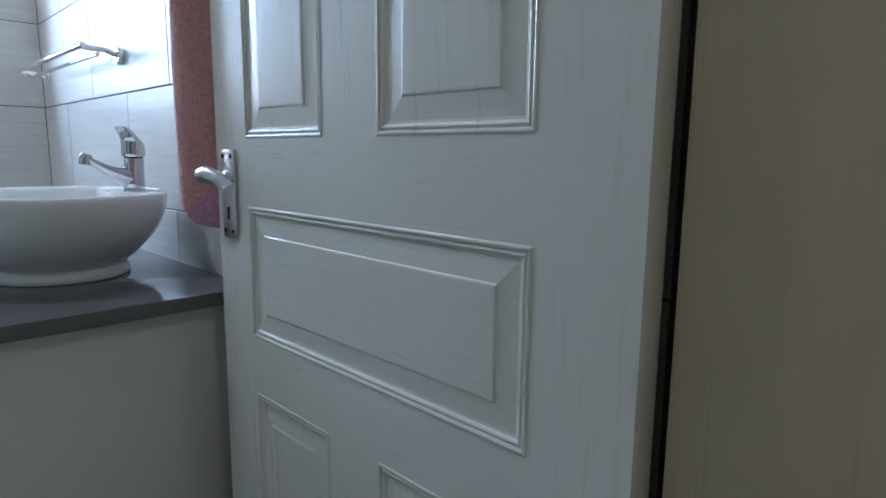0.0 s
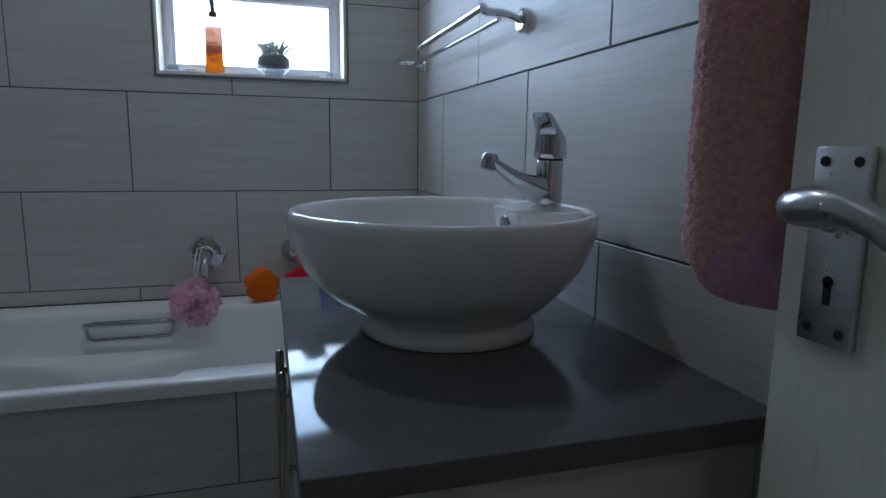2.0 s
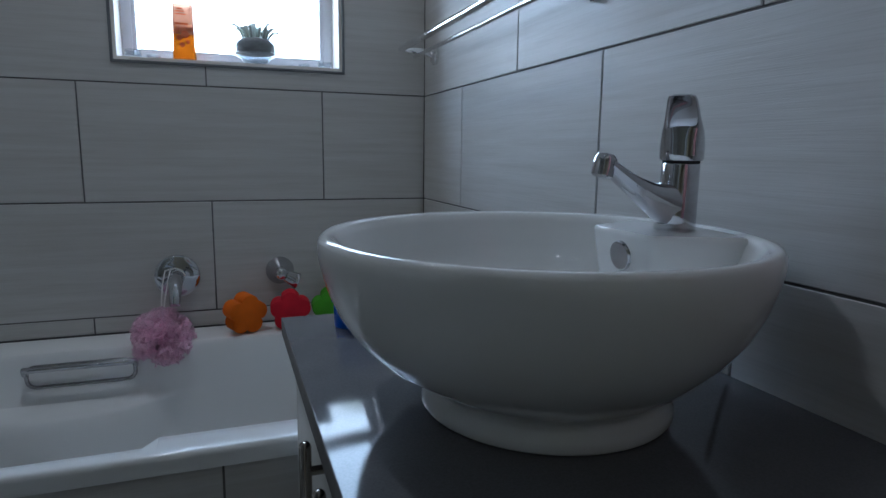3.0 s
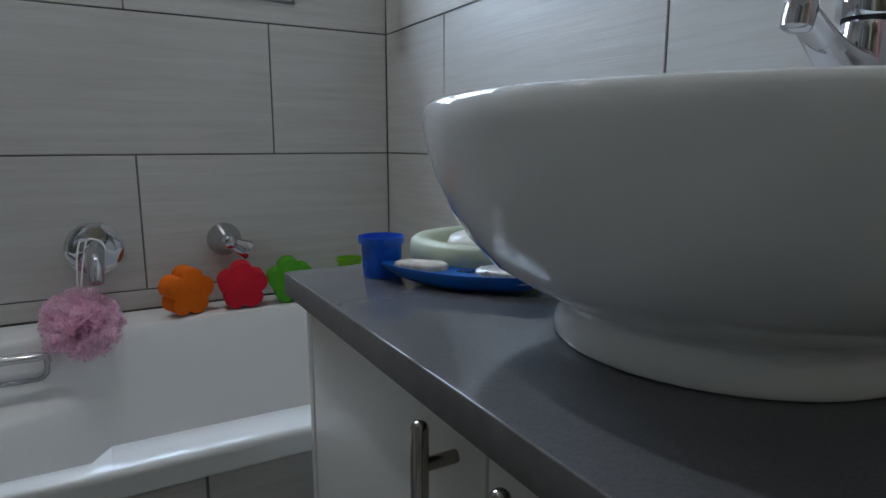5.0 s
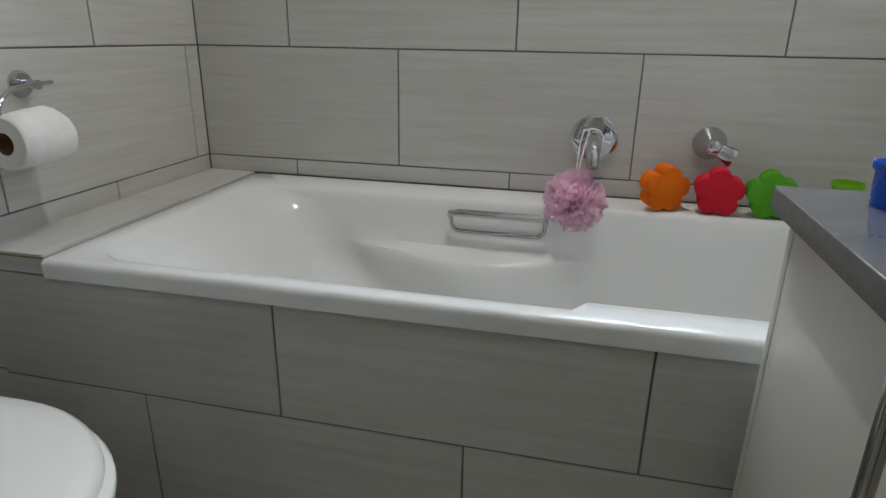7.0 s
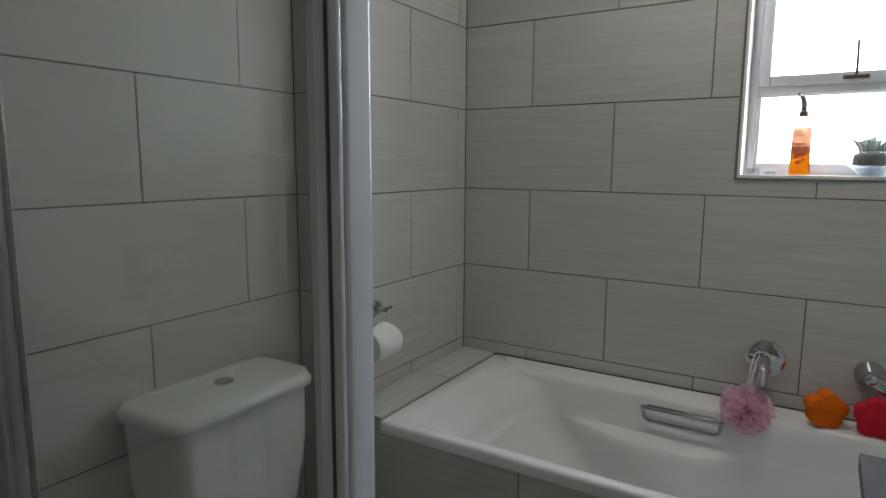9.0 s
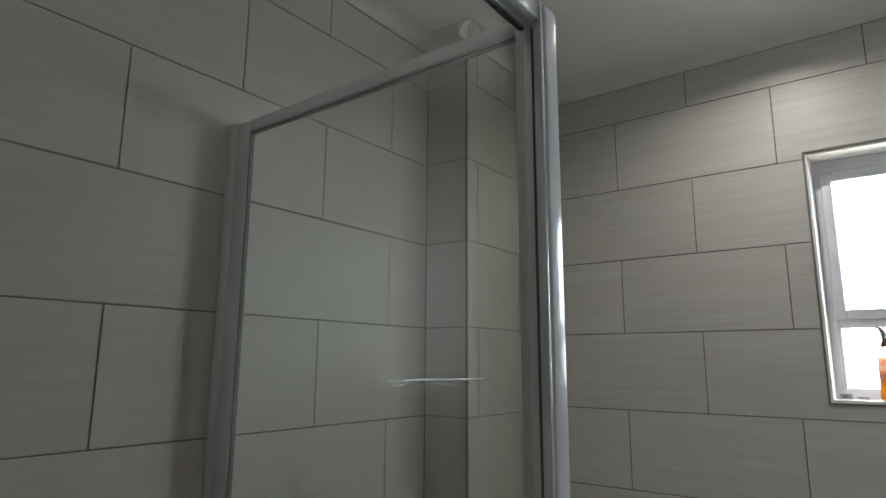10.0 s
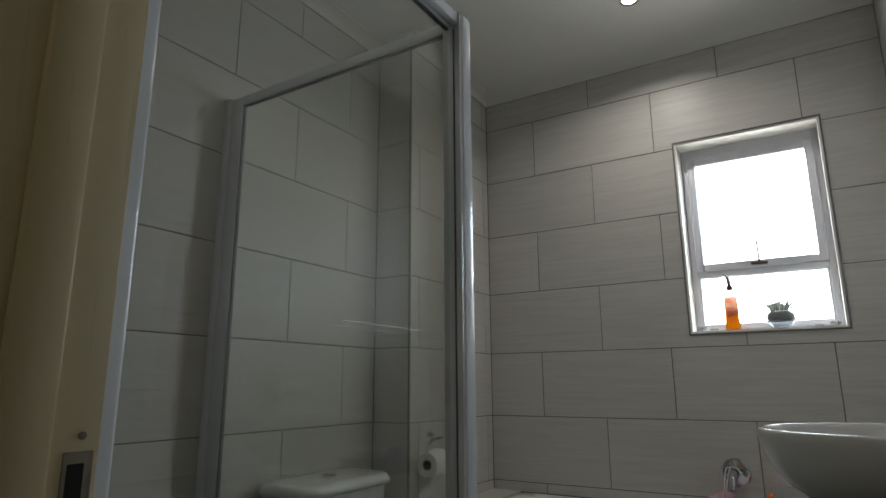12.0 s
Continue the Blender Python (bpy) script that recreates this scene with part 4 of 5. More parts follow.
# ---- toilet ----
def toilet():
    cy = -1.125
    t = thing("toilet", (-1.60, cy, 0.0), "white close-coupled toilet with closed lid against the wall", "toilet")
    part("cistern", add_loft(bmesh.new(), [rounded(-1.935, -1.735, cy - 0.185, cy + 0.185, 0.05, 0.40), rounded(-1.945, -1.722, cy - 0.205, cy + 0.205, 0.05, 0.55), rounded(-1.948, -1.715, cy - 0.213, cy + 0.203, 0.055, 0.708)]), M_CERAMIC, t, smooth=50)
    lid = [rounded(-1.95, -1.708, cy - 0.222, cy + 0.211, 0.06, 0.708), rounded(-1.952, -1.700, cy - 0.228, cy + 0.217, 0.06, 0.714), rounded(-1.952, -1.700, cy - 0.228, cy + 0.217, 0.06, 0.728),
           rounded(-1.948, -1.706, cy - 0.222, cy + 0.211, 0.06, 0.738), rounded(-1.938, -1.718, cy - 0.210, cy + 0.210, 0.045, 0.744), rounded(-1.92, -1.735, cy - 0.19, cy + 0.19, 0.04, 0.7455)]
    part("cistern_lid", add_loft(bmesh.new(), lid), M_CERAMIC, t, smooth=60)
    part("flush_button", lathe([(0.024, 0), (0.024, 0.004), (0.021, 0.006), (0.019, 0.004), (0, 0.004)], (-1.835, cy + 0.01, 0.745), seg=32), M_CHROME, t, "chrome push button")

    def egg(x0, x1, w, z, n=48, power=1.0):
        pts = []
        L = x1 - x0
        for k in range(n):
            a = 2 * math.pi * k / n
            c = math.cos(a)
            x = x0 + L * (0.5 + 0.5 * c)
            s = math.sin(a)
            wide = w * (1.0 if c < 0 else 1 - 0.10 * c * c)
            pts.append(Vector((x, cy + wide * math.copysign(abs(s) ** (0.72 if c < 0 else 0.95), s), z)))
        return pts

    part("bowl", add_loft(bmesh.new(), [egg(-1.74, -1.36, 0.11, 0.0), egg(-1.74, -1.37, 0.105, 0.06), egg(-1.74, -1.33, 0.11, 0.18), egg(-1.75, -1.26, 0.15, 0.28), egg(-1.76, -1.238, 0.178, 0.36), egg(-1.76, -1.233, 0.180, 0.385)]), M_CERAMIC, t, smooth=60)
    part("seat", add_loft(bmesh.new(), [egg(-1.72, -1.227, 0.183, 0.387), egg(-1.72, -1.220, 0.188, 0.391), egg(-1.72, -1.220, 0.188, 0.400), egg(-1.72, -1.225, 0.184, 0.404)]), M_PLASTIC_W, t, smooth=60)
    part("lid", add_loft(bmesh.new(), [egg(-1.715, -1.240, 0.178, 0.4055), egg(-1.715, -1.233, 0.182, 0.410), egg(-1.715, -1.234, 0.181, 0.419), egg(-1.712, -1.244, 0.172, 0.427), egg(-1.70, -1.26, 0.135, 0.432), egg(-1.66, -1.38, 0.06, 0.434)]), M_PLASTIC_W, t, smooth=60)


toilet()


# ---- shower ----
def shower():
    SZ = 1.990
    t = thing("shower_enclosure", (-1.5, -1.97, 0.0), "corner shower with clear glass in pale grey aluminium frames", "shower enclosure")
    part("tray", add_loft(bmesh.new(), [rounded(XW + 0.002, -1.0, YS + 0.002, -1.51, 0.02, 0.0), rounded(XW + 0.002, -1.0, YS + 0.002, -1.51, 0.02, 0.09), rounded(XW + 0.05, -1.0900, YS + 0.05, -1.56, 0.05, 0.095), rounded(XW + 0.07, -1.1100, YS + 0.07, -1.58, 0.05, 0.055)]), M_ACRYLIC, t, "white shower tray")
    post = bmesh.new()
    add_box(post, -1.0580, -1.0420, -1.562, -1.510, 0.09, SZ, 0.003, 2)
    part("corner_post", post, M_ALU, t, "pale blue-grey aluminium corner post")
    cap = [rounded(-1.0540, -1.0360, y0, y1, 0.0085, z, 6) for z, y0, y1 in ((0.09, -1.560, -1.509), (SZ - 0.006, -1.560, -1.509), (SZ, -1.558, -1.512))]
    part("post_cover", add_loft(bmesh.new(), cap), M_ALU, t, "smooth rounded pale aluminium cover strip", smooth=50)
    part("post_bead", box(-1.0425, -1.0380, -1.568, -1.5605, 0.09, SZ + 0.002, bevel=0.002), M_ALU, t)
    part("door_seal", box(-1.0598, -1.0581, -1.565, -1.556, 0.12, SZ - 0.04), M_GASKET, t)
    part("stile", box(-1.0960, -1.0582, -1.5555, -1.528, 0.12, SZ - 0.006, bevel=0.003), M_ALU, t)
    part("wall_channel", box(XW + 0.0005, XW + 0.030, -1.560, -1.526, 0.09, SZ, bevel=0.004), M_ALU, t)
    part("stile", box(XW + 0.031, XW + 0.079, -1.554, -1.530, 0.12, SZ - 0.004, bevel=0.006), M_ALU, t)
    part("top_rail", box(XW + 0.080, -1.0965, -1.554, -1.530, SZ - 0.034, SZ - 0.004, bevel=0.004), M_ALU, t)
    part("bottom_rail", box(XW + 0.080, -1.0965, -1.554, -1.530, 0.10, 0.135, bevel=0.004), M_ALU, t)
    part("glass_panel", box(XW + 0.078, -1.0962, -1.545, -1.539, 0.13, SZ - 0.032), M_SHOWER, t, "clear fixed glass panel")
    part("header_track", box(-1.0640, -1.0440, YS + 0.003, -1.563, SZ - 0.030, SZ, bevel=0.002), M_ALU, t, "aluminium sliding track")
    part("header_web", box(-1.0680, -1.0642, YS + 0.003, -1.563, SZ - 0.010, SZ - 0.003), M_ALU, t)
    part("inner_track", box(-1.0820, -1.0682, YS + 0.003, -1.563, SZ - 0.034, SZ - 0.003, bevel=0.002), M_ALU, t)
    part("sill_track", box(-1.1080, -1.0360, YS + 0.003, -1.569, 0.09, 0.125, bevel=0.003), M_ALU, t)
    part("door_top_rail", box(-1.0805, -1.0705, YS + 0.05, -1.567, SZ - 0.040, SZ - 0.0345), M_GASKET, t, "dark seal under the track")
    part("glass_door", box(-1.0785, -1.0725, YS + 0.05, -1.567, 0.12, SZ - 0.040), M_SHOWER, t, "clear sliding glass door")
    bm = box(-1.1000, -1.0520, YS + 0.0005, -2.352, 0.09, SZ - 0.035, bevel=0.008, seg=3)
    part("wall_channel", bm, M_ALU, t)
    part("gasket", box(XW + 0.0793, XW + 0.0825, -1.5475, -1.5365, 0.135, SZ - 0.036), M_GASKET, t)
    part("gasket", box(-1.0995, -1.0965, -1.5475, -1.5365, 0.135, SZ - 0.036), M_GASKET, t)
    part("gasket", box(XW + 0.0826, -1.1000, -1.5475, -1.5365, SZ - 0.0385, SZ - 0.0345), M_GASKET, t)
    for ob in t.children:
        if ob.name.startswith("glass"):
            ob.visible_shadow = False


shower()


# ---- ceiling lights ----
def downlight(x, y):
    t = thing("downlight", (x, y, CEIL), "recessed round ceiling downlight with a chrome rim, switched on", "ceiling light", "ceiling downlights")
    part("rim", lathe([(0.026, -0.001), (0.030, -0.006), (0.038, -0.004), (0.040, 0.0)], (x, y, CEIL), seg=36), M_CHROME, t, "chrome rim")
    part("lens", lathe([(0, -0.002), (0.027, -0.002)], (x, y, CEIL), seg=28), M_LAMP, t, "glowing lens")
    return t


dl = downlight(*LAMPS[0])
for lx, ly in LAMPS[1:]:
    copy_thing(dl, pose(lx, ly, CEIL))


# ---- towel ----
def towel():
    t = thing("hanging_towel", (-0.06, -1.62, 0.86), "salmon and pink terry towel hanging behind the open door", "towel")
    front = curve_points([(-0.030, -1.600, 0), (-0.070, -1.583, 0), (-0.112, -1.577, 0), (-0.134, -1.583, 0), (-0.139, -1.597, 0), (-0.133, -1.615, 0), (-0.116, -1.631, 0), (-0.092, -1.642, 0), (-0.070, -1.649, 0), (-0.056, -1.664, 0), (-0.050, -1.72, 0), (-0.046, -1.80, 0)], 8)
    back = [Vector((-0.016, -1.80, 0)), Vector((-0.014, -1.72, 0)), Vector((-0.014, -1.64, 0)), Vector((-0.018, -1.612, 0))]
    front = [p + Vector((0, 0.013 * min(1, max(0, (-0.05 - p.x) / 0.05)), 0)) for p in front]
    sect = front + back
    levels = 170
    bm = bmesh.new()
    rows = []
    for k in range(levels + 1):
        v = k / levels
        row = []
        for p in sect:
            d = min(1.0, max(0.0, (-1.565 - p.y) / 0.085))
            bottom = 0.902 + 0.070 * (1 - math.sqrt(max(0, 1 - (1 - d) ** 2)))
            z = bottom + (1.56 - bottom) * v
            n1 = noise.noise(Vector((p.x * 14, p.y * 14, z * 3)))
            n2 = noise.noise(Vector((p.x * 260, p.y * 260, z * 260)))
            shrink = 1 - 0.10 * max(0, 1 - (z - bottom) / 0.018)
            c = Vector((-0.055, -1.64, 0))
            q = c + (p - c) * (shrink + 0.025 * n1 + 0.034 * n2)
            if p.y < -1.650:
                q.x = max(q.x, -0.059)
            elif q.x < -0.059:
                q.y = max(q.y, -1.6545)
            row.append(bm.verts.new((min(q.x, -0.004), q.y, z + 0.001 * n2)))
        rows.append(row)
    n = len(sect)
    for a, b in zip(rows, rows[1:]):
        for i in range(n):
            j = (i + 1) % n
            f = bm.faces.new((a[i], a[j], b[j], b[i]))
            edge = 0.935 + 1.5 * (-1.600 - a[i].co.y) + 0.008 * noise.noise(a[i].co * 90)
            if a[i].co.z < min(edge, 0.985) and a[i].co.y < -1.588:
                f.material_index = 1
    bm.faces.new(rows[0])
    bm.faces.new(rows[-1])
    part("cloth", bm, [M_TOWEL, M_TOWEL_P], t, smooth=80)


towel()


# ---- things on the worktop ----
def cup(name, at, r, h, mat, label, group="stacking cups"):
    t = thing(name, at, label, "cup", group)
    x, y, z = at
    part("cup_wall", lathe([(0, 0.0), (r * 0.84, 0.0), (r * 0.87, 0.002), (r * 0.93, h - 0.008), (r * 1.04, h - 0.008), (r * 1.06, h - 0.005), (r * 1.05, h), (r * 1.0, h), (r * 0.91, h - 0.009), (r * 0.84, 0.003), (0, 0.003)], (x, y, z), seg=40), mat, t, smooth=35)
    return t


cup("stacking_cup", (-0.397, -0.848, 0.772), 0.0255, 0.047, M_BLUE, "small bright blue plastic cup on the worktop's corner")
cup("stacking_cup", (-0.142, -0.070, RIM + 0.001), 0.032, 0.086, M_LIME, "tall lime green plastic cup standing on the bath's rim")


def foot_file():
    t = thing("foot_file", (-0.352, -0.925, 0.772), "dark blue foot file with pumice and rasp on the worktop", "foot file")
    m = pose(-0.347, -0.953, 0.773, 0, 0, -52)
    L, W = 0.100, 0.026
    loops = []
    for z, s, w in ((0.0, 0.55, 0.5), (0.004, 0.75, 0.8), (0.010, 0.92, 0.95), (0.0155, 1.0, 1.0), (0.018, 0.99, 0.98), (0.018, 0.94, 0.88), (0.0165, 0.93, 0.86)):
        loops.append([m @ Vector((L * s * math.cos(a), W * w * math.sin(a) * (1 - 0.15 * math.cos(a) ** 2), z + 0.003 * (s * math.cos(a)) ** 2)) for a in [2 * math.pi * k / 56 for k in range(56)]])
    part("body", add_loft(bmesh.new(), loops), M_NAVY, t, smooth=50)
    for cx, mat, nm, lab in ((-0.052, M_STONE, "pumice", "beige pumice pad"), (0.048, M_RASP, "rasp", "silver metal rasp")):
        loops = []
        for z, s in ((0.012, 1.0), (0.0200, 1.0), (0.0228, 0.95), (0.0238, 0.85)):
            ring = []
            for k in range(44):
                a = 2 * math.pi * k / 44
                ring.append(m @ Vector((cx + (0.031 if cx < 0 else 0.036) * s * math.copysign(abs(math.cos(a)) ** 0.7, math.cos(a)), (0.0165 if cx < 0 else 0.0185) * s * math.copysign(abs(math.sin(a)) ** 0.8, math.sin(a)) * (1 + (0.12 if cx > 0 else -0.12) * -math.cos(a)), z + 0.0012 * noise.noise(Vector((k, z * 900, 3))))))
            loops.append(ring)
        part(nm, add_loft(bmesh.new(), loops), mat, t, lab, smooth=50)
    bm = bmesh.new()
    for a0, a1, b0, b1 in ((-0.008, -0.001, -0.006, 0.002), (0.001, 0.008, -0.006, -0.002), (0.006, 0.009, -0.004, 0.005)):
        add_box(bm, a0, a1, b0, b1, 0.0168, 0.0182)
    for v in bm.verts:
        v.co = m @ v.co
    part("slot", bm, M_BLACK, t)


foot_file()


def green_dish():
    c = Vector((-0.238, -0.872, 0.772))
    t = thing("soap_dish", tuple(c), "pale green oval plastic dish on the worktop behind the basin", "dish")
    loops = []
    prof = [(0.80, 0.0), (0.92, 0.002), (0.98, 0.012), (1.0, 0.026), (0.985, 0.036), (0.94, 0.0405), (0.86, 0.041), (0.80, 0.037), (0.76, 0.028), (0.72, 0.012), (0.66, 0.008)]
    for s, z in prof:
        loops.append([c + Vector((0.121 * s * math.copysign(abs(math.cos(a)) ** 0.85, math.cos(a)), 0.098 * s * math.copysign(abs(math.sin(a)) ** 0.85, math.sin(a)), z)) for a in [2 * math.pi * k / 64 for k in range(64)]])
    part("rim", add_loft(bmesh.new(), loops), M_SAGE, t, smooth=60)
    s = thing("soap_bar", (-0.262, -0.878, 0.785), "white oval bar of soap lying in the pale green dish", "soap")
    part("bar", lathe([(0, 0.0), (0.6, 0.002), (0.9, 0.009), (1.0, 0.016), (0.93, 0.023), (0.6, 0.029), (0, 0.031)], m=Matrix.Translation((-0.262, -0.878, 0.785)) @ Matrix.Rotation(radians(-20), 4, "Z") @ Matrix.Rotation(radians(12), 4, "X") @ Matrix.Diagonal((0.058, 0.038, 1.2, 1)), seg=40), M_PLASTIC_W, s, smooth=60)


green_dish()


# ---- flower sponges, loofah ----
def flower(x, mat, label, tilt, turn):
    y, z = -0.096, RIM + 0.0545
    t = thing("flower_sponge", (x, y, RIM), label, "bath toy", "flower sponges on the bath's rim")
    def outline(s):
        pts = []
        for k in range(90):
            a = 2 * math.pi * k / 90
            r = 0.0455 * (1 + 0.14 * (abs(math.cos(2.5 * a)) ** 0.75 * 2 - 1)) * s
            pts.append((r * math.sin(a), r * math.cos(a)))
        return pts
    m = Matrix.Translation((x, y, z)) @ Matrix.Rotation(radians(turn), 4, "Z") @ Matrix.Rotation(radians(tilt), 4, "Y") @ Matrix.Rotation(radians(4), 4, "X")
    loops = []
    for yy, s in ((-0.025, 0.95), (-0.0235, 1.0), (0.0205, 1.0), (0.022, 0.95)):
        loops.append([m @ Vector((a, yy, b)) for a, b in outline(s * 1.04)])
    part("foam", add_loft(bmesh.new(), loops), mat, t, smooth=50)


flower(-0.530, M_ORANGE, "orange foam flower sponge standing on the bath's rim", 6, 26)
flower(-0.411, M_RED, "red foam flower sponge standing on the bath's rim below the tap", 0, -4)
flower(-0.300, M_GREEN, "green foam flower sponge standing on the bath's rim", -8, -4)


def loofah():
    c = Vector((-0.728, -0.118, 0.566))
    t = thing("mesh_loofah", (-0.728, -0.118, 0.50), "pink ruffled mesh bath puff hanging from the bath spout", "loofah")
    bm = bmesh.new()
    rng = random.Random(5)
    for k in range(190):
        d = Vector((rng.gauss(0, 1), rng.gauss(0, 1), rng.gauss(0, 1))).normalized()
        a = d.orthogonal().normalized()
        b = d.cross(a)
        w = rng.uniform(0, 6.28)
        a, b = a * math.cos(w) + b * math.sin(w), b * math.cos(w) - a * math.sin(w)
        L = rng.uniform(0.020, 0.040)
        r1 = rng.uniform(0.048, 0.083)
        rows = []
        ph = rng.uniform(0, 6.28)
        for i in range(15):
            u = (i / 14 - 0.5) * 2
            rad = r1 * (1 - 0.15 * u * u)
            wob = 0.0075 * math.sin(u * 8 + ph)
            row = []
            for j in range(4):
                v = j / 3
                p = c + d * (0.022 + (rad - 0.022) * v) + a * (u * L * (0.5 + 0.6 * v)) + b * (wob * (0.4 + v) + 0.004 * math.sin(v * 5 + u * 3 + ph))
                row.append(bm.verts.new(p))
            rows.append(row)
        for p, q in zip(rows, rows[1:]):
            for j in range(3):
                bm.faces.new((p[j], p[j + 1], q[j + 1], q[j]))
    part("mesh", bm, M_LOOFAH, t, smooth=80)
    bm = bmesh.new()
    for dx in (-0.006, 0.006):
        add_tube(bm, curve_points([(-0.714 + dx, -0.050, 0.726), (-0.720 + dx, -0.062, 0.700), (-0.726 + dx * 0.6, -0.090, 0.65), (-0.728, -0.115, 0.59)], 5), 0.0018, 8)
    add_tube(bm, curve_points([(-0.720, -0.030, 0.722), (-0.700, -0.030, 0.7265), (-0.682, -0.030, 0.720), (-0.674, -0.030, 0.704)], 5), 0.0018, 8)
    part("cord", bm, M_PAPER, t, "white cord")


loofah()


# ---- window sill things ----
SZL = WZ0 + 0.008


def soap_bottle():
    x, y = -0.650, 0.045
    t = thing("soap_dispenser_bottle", (x, y, SZL), "clear pump bottle half full of orange soap on the sill", "bottle")
    rect = lambda s, z, w=0.029, d=0.019: rounded(x - w * s, x + w * s, y - d * s, y + d * s, 0.008 * s, z, 4)
    part("bottle", add_loft(bmesh.new(), [rect(0.93, SZL + 0.001), rect(1, SZL + 0.004), rect(1, SZL + 0.015), rect(0.93, SZL + 0.050), rect(0.86, SZL + 0.095), rect(0.84, SZL + 0.138), rect(0.78, SZL + 0.146), rect(0.45, SZL + 0.152), rect(0.36, SZL + 0.156), rect(0.36, SZL + 0.172)]), M_BOTTLE, t, smooth=50)
    part("liquid", add_loft(bmesh.new(), [rect(0.88, SZL + 0.004), rect(0.94, SZL + 0.008), rect(0.94, SZL + 0.015), rect(0.875, SZL + 0.050), rect(0.82, SZL + 0.086)]), M_SOAP, t, "orange liquid")
    part("label", add_loft(bmesh.new(), [rect(0.915, SZL + 0.066), rect(0.875, SZL + 0.095), rect(0.855, SZL + 0.142)], cap_start=False, cap_end=False), M_FILM, t, "translucent salmon label")
    for a, b, c, d in ((-0.020, 0.012, 0.090, 0.095), (-0.018, 0.004, 0.122, 0.125), (-0.018, 0.008, 0.115, 0.118), (-0.014, 0.000, 0.128, 0.132)):
        part("print_bar", box(x + a, x + b, y - 0.0182, y - 0.0178, SZL + c, SZL + d), M_PRINT, t, "reddish printed bar")
    for k, (a, b, w) in enumerate(((-0.010, 0.058, 0.008), (0.004, 0.066, 0.010), (0.010, 0.048, 0.006), (-0.004, 0.040, 0.007))):
        part("print_blot", lathe([(0, 0), (w, 0), (w * 0.8, 0.0006), (0, 0.0006)], m=Matrix.Translation((x + a, y - 0.0183, SZL + b)) @ Matrix.Rotation(radians(90), 4, "X"), seg=9), M_PRINT, t, "reddish printed blot")
    part("collar", lathe([(0, 0.172), (0.0125, 0.172), (0.0125, 0.186), (0.0105, 0.188), (0.0075, 0.190), (0.0075, 0.200), (0, 0.200)], (x, y, SZL), seg=20), M_BROWN, t, "brown pump collar")
    part("pump_head", tube(curve_points([(x, y, SZL + 0.198), (x - 0.001, y, SZL + 0.214), (x - 0.005, y - 0.004, SZL + 0.226), (x - 0.012, y - 0.012, SZL + 0.234), (x - 0.016, y - 0.020, SZL + 0.236)], 4), 0.008, 12, [0.0075, 0.0078, 0.008, 0.008, 0.0085, 0.0088, 0.0085, 0.0078, 0.0075, 0.007, 0.0068, 0.0066, 0.006, 0.0055, 0.005, 0.005, 0.0045]), M_PUMP, t, "shiny brown pump spout")


soap_bottle()


def plant_bowl():
    x, y = -0.472, 0.042
    t = thing("potted_succulent", (x, y, SZL), "grey-green succulent in a clear glass bowl on the sill", "potted plant")
    part("bowl", lathe([(0, 0.0), (0.026, 0.0), (0.030, 0.004), (0.040, 0.016), (0.055, 0.026), (0.059, 0.029), (0.056, 0.031), (0.052, 0.066), (0.050, 0.067), (0.0535, 0.030), (0.038, 0.020), (0.026, 0.006), (0, 0.005)], (x, y, SZL), seg=44), M_CLEAR, t, "clear glass bowl", smooth=40)
    part("gravel", lathe([(0, 0.0305), (0.052, 0.0305), (0.0505, 0.055), (0.040, 0.066), (0.02, 0.072), (0, 0.073)], (x, y, SZL), seg=40), M_GRAVEL, t, "dark grey gravel", smooth=60)
    rng = random.Random(3)
    bm = bmesh.new()
    for k in range(34):
        a = rng.uniform(0, 6.28)
        r = rng.uniform(0.004, 0.038)
        h = rng.uniform(0.014, 0.044)
        px, py = x + r * math.cos(a), y + r * 0.6 * math.sin(a)
        out = 0.028 * rng.uniform(0.2, 1)
        add_tube(bm, curve_points([(px, py, SZL + 0.066), (px + out * 0.4 * math.cos(a), py, SZL + 0.066 + h * 0.7), (px + out * math.cos(a), py + 0.004, SZL + 0.068 + h), (px + out * 1.7 * math.cos(a), py + 0.004, SZL + 0.062 + h * 0.85)], 4), 0.003, 6, [0.0022, 0.003, 0.0034, 0.0036, 0.0038, 0.0038, 0.0036, 0.0034, 0.003, 0.0024, 0.0016, 0.0012, 0.0008])
    part("leaves", bm, M_LEAF, t, "curling grey-green leaves", smooth=60)


plant_bowl()


def tealight(x, y, r, h):
    t = thing("tealight_holder", (x, y, SZL), "small clear glass tealight holder on the window sill", "candle holder", "tealight holders on the sill")
    part("glass", lathe([(0, 0), (r * 0.9, 0), (r, 0.003), (r, h), (r * 0.85, h), (r * 0.82, 0.005), (0, 0.005)], (x, y, SZL), seg=24), M_CLEAR, t, smooth=35)


for x, y, r, h in ((-0.772, 0.030, 0.020, 0.020), (-0.725, 0.045, 0.017, 0.011), (-0.342, 0.040, 0.016, 0.009), (-0.286, 0.030, 0.019, 0.017), (-0.375, 0.055, 0.012, 0.007)):
    tealight(x, y, r, h)


# ---- corridor light fitting, unseen, added to go with the fill lamp ----
t = thing("downlight", (-0.55, -3.35, CEIL), "unseen round downlight added in the corridor ceiling as fill light", "ceiling light", "ceiling downlights")
part("rim", lathe([(0.026, -0.001), (0.030, -0.006), (0.038, -0.004), (0.040, 0.0)], (-0.55, -3.35, CEIL), seg=36), M_CHROME, t)
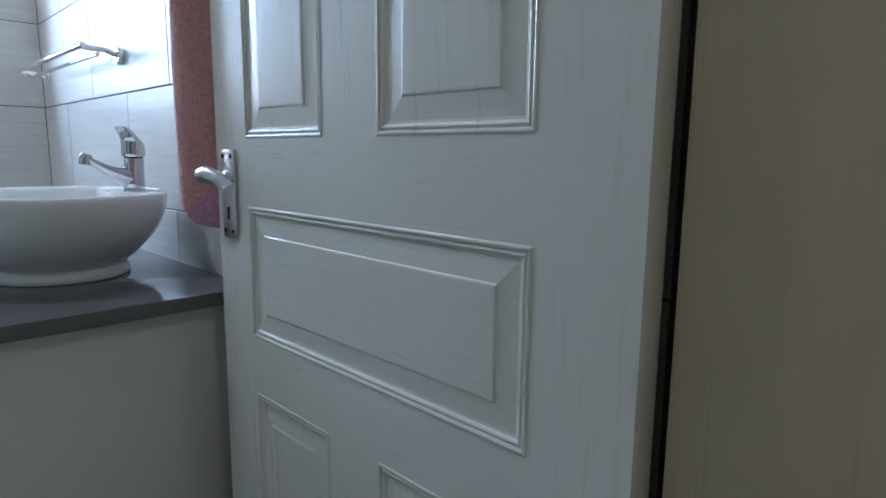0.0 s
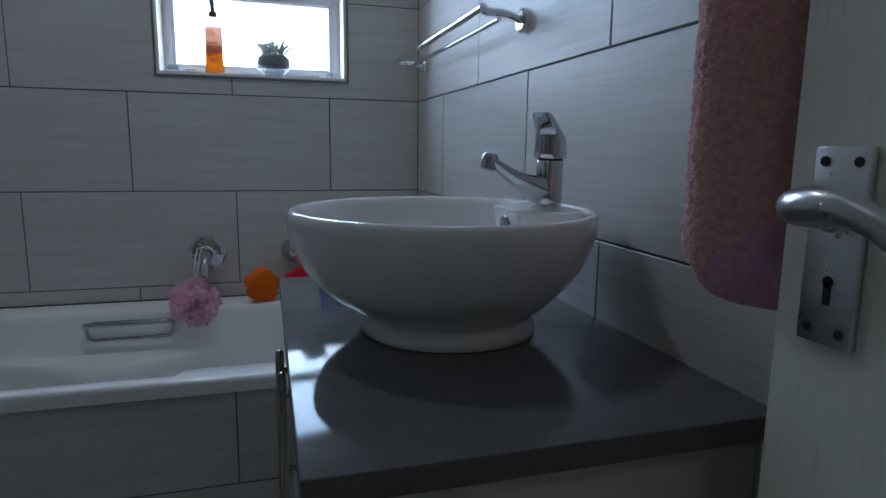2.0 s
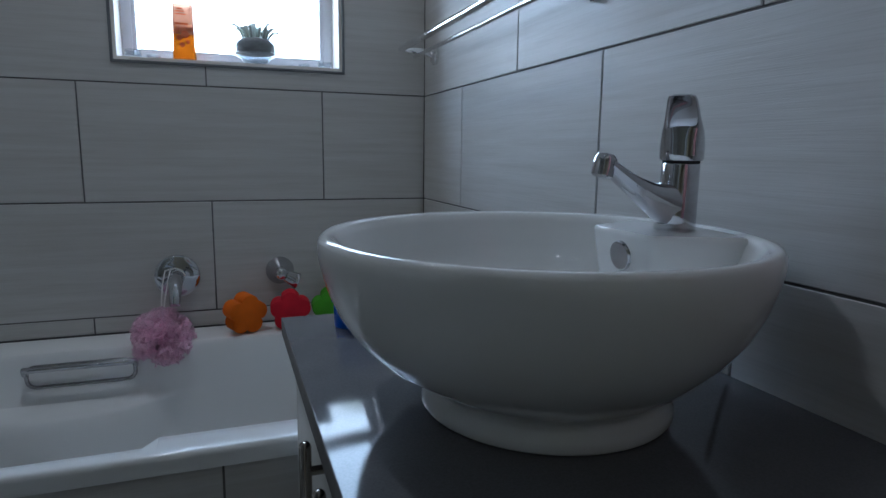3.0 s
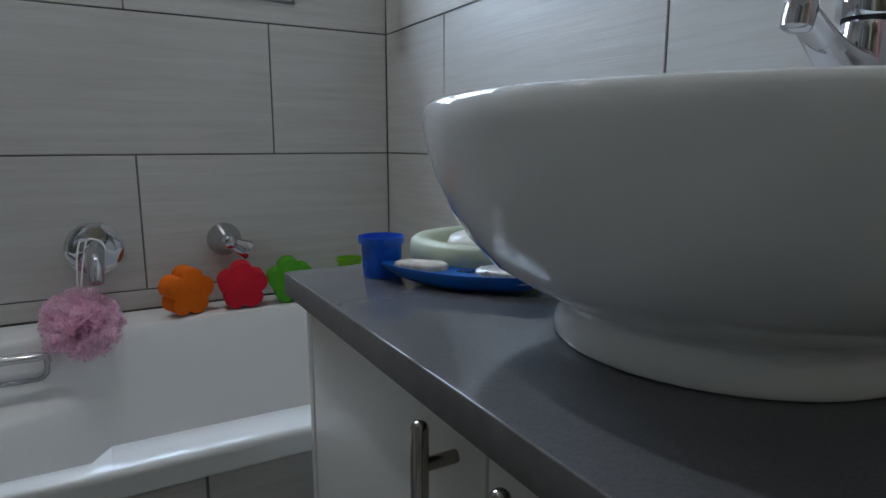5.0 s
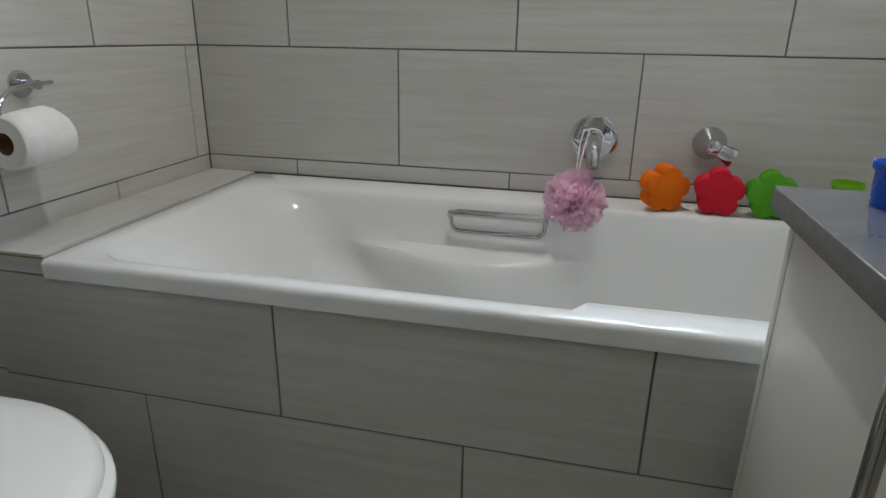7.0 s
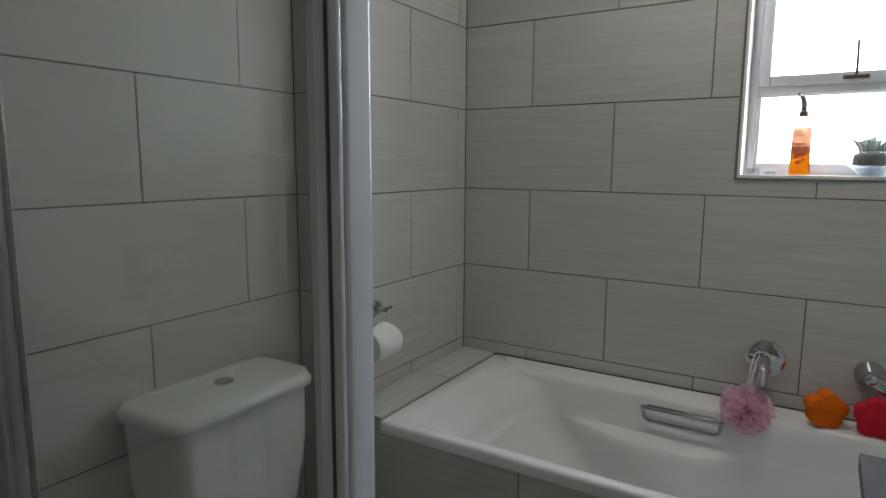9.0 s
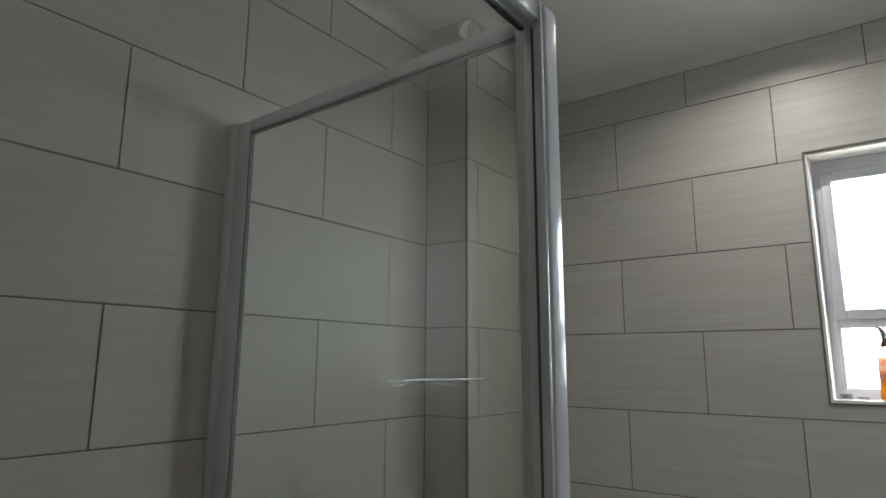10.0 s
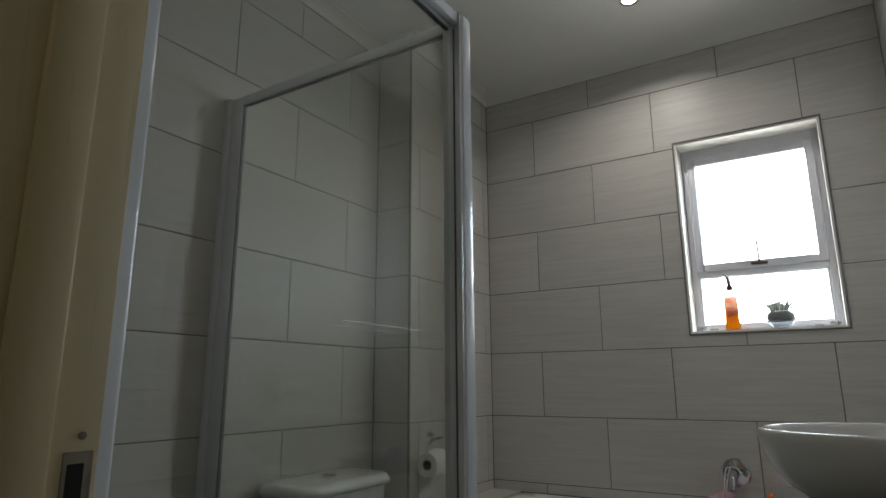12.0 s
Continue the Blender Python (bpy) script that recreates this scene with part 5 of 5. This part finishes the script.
part("lens", lathe([(0, -0.002), (0.027, -0.002)], (-0.55, -3.35, CEIL), seg=28), M_LAMP, t)


# ---- wall tiles ----
TILE_MESHES = {}
GAP, THICK = 0.0019, 0.0085


def tile_mesh(w, h):
    key = (round(w, 4), round(h, 4))
    if key not in TILE_MESHES:
        bm = bmesh.new()
        e = 0.0009
        loops = []
        for dy, ins in ((THICK, 0.0), (e, 0.0), (0.0, e)):
            loops.append([(ins, dy, ins), (w - ins, dy, ins), (w - ins, dy, h - ins), (ins, dy, h - ins)])
        add_loft(bm, loops, cap_start=False)
        TILE_MESHES[key] = finish("tile", bm, M_TILE)
    return TILE_MESHES[key]


def cut_tile_mesh(u0, u1, v0, v1, hole):
    us = sorted({u0, u1, *[u for u in (hole[0], hole[1]) if u0 < u < u1]})
    vs = sorted({v0, v1, *[v for v in (hole[2], hole[3]) if v0 < v < v1]})
    bm = bmesh.new()
    keep = [(i, k) for i in range(len(us) - 1) for k in range(len(vs) - 1)
            if not (hole[0] <= us[i] < hole[1] and hole[2] <= vs[k] < hole[3])]
    grid = {}
    for i, k in keep:
        for p in ((i, k), (i + 1, k), (i + 1, k + 1), (i, k + 1)):
            if p not in grid:
                grid[p] = bm.verts.new((us[p[0]] - u0, 0, vs[p[1]] - v0))
        bm.faces.new([grid[p] for p in ((i, k), (i + 1, k), (i + 1, k + 1), (i, k + 1))])
    g = bmesh.ops.extrude_face_region(bm, geom=bm.faces[:])
    for v in [v for v in g["geom"] if isinstance(v, bmesh.types.BMVert)]:
        v.co.y += THICK
    return finish("tile", bm, M_TILE)


def tile_wall(parent, m, u_min, u_max, v_min, v_max, first, odd_first, rows, hole=None, pitch=0.6):
    """Tiles in rows on a wall plane; m puts u along x, v along z and the face towards -y. first: a joint in even rows; odd_first: in odd ones."""
    for r, (a, b) in enumerate(rows):
        z0, z1 = max(a, v_min), min(b, v_max)
        if z1 - z0 < 0.012:
            continue
        start = first if (r % 2 == 0) else odd_first
        k = math.floor((u_min - start) / pitch)
        while start + k * pitch < u_max - 1e-6:
            u0, u1 = max(u_min, start + k * pitch), min(u_max, start + (k + 1) * pitch)
            k += 1
            if u1 - u0 < 0.012:
                continue
            a0, a1, b0, b1 = u0 + GAP, u1 - GAP, z0 + GAP, z1 - GAP
            if hole and a0 < hole[1] and a1 > hole[0] and b0 < hole[3] and b1 > hole[2]:
                if a0 >= hole[0] and a1 <= hole[1] and b0 >= hole[2] and b1 <= hole[3]:
                    continue
                me = cut_tile_mesh(a0, a1, b0, b1, hole)
            else:
                me = tile_mesh(a1 - a0, b1 - b0)
            ob = new("tile", me)
            ob.parent = parent
            ob.matrix_basis = m @ Matrix.Translation((a0, 0, b0))


ROWS = [(0.3 * k, 0.3 * (k + 1)) for k in range(9)]
HOLE = (WX0, WX1, WZ0, WZ1)
# row 0 starts at the floor; even rows have a joint in the corner, odd rows are offset by half a tile
tile_wall(wall_north, Matrix(), XB, 0.0, RIM, WALL_TOP, 0.0, 0.3, ROWS, HOLE)
tile_wall(wall_east, Matrix.Rotation(radians(-90), 4, "Z"), 0.0, -YS, 0.0, WALL_TOP, 0.0, 0.3, ROWS)
tile_wall(wall_west, Matrix.Translation((XW, 0, 0)) @ Matrix.Rotation(radians(90), 4, "Z"), YS, YB, 0.0, WALL_TOP, -1.225, -0.925, ROWS)
tile_wall(wall_box, Matrix.Translation((XB, 0, 0)) @ Matrix.Rotation(radians(90), 4, "Z"), YB, 0.0, 0.0, WALL_TOP, -0.055, -0.37, ROWS)
tile_wall(wall_box, Matrix.Translation((0, YB, 0)), XW, XB, 0.0, WALL_TOP, XW, XW, ROWS)
tile_wall(bpy.data.objects["bath_panel"], Matrix.Translation((0, PY, 0)), XB, -0.001, 0.0, RIM - 0.036, -0.865, -0.59, [(0.0, 0.3), (0.3, 0.6)])
tile_wall(wall_south, Matrix.Translation((0, YS, 0)) @ Matrix.Rotation(radians(180), 4, "Z"), 0.975, -XW, 0.0, WALL_TOP, 0.975, 1.275, ROWS)
ledge_m = Matrix.Translation((0, 0, RIM + 0.003)) @ Matrix.Rotation(radians(90), 4, "Z") @ Matrix.Rotation(radians(-90), 4, "X")
tile_wall(bpy.data.objects["bath_ledge"], ledge_m, PY - 0.001, 0.0, 1.6315, -XB, -0.34, -0.34, [(1.6315, 1.775)])
structure("corner_trim", box(XB - 0.006, XB + 0.0015, YB - 0.0015, YB + 0.006, 0, WALL_TOP), M_TRIM)
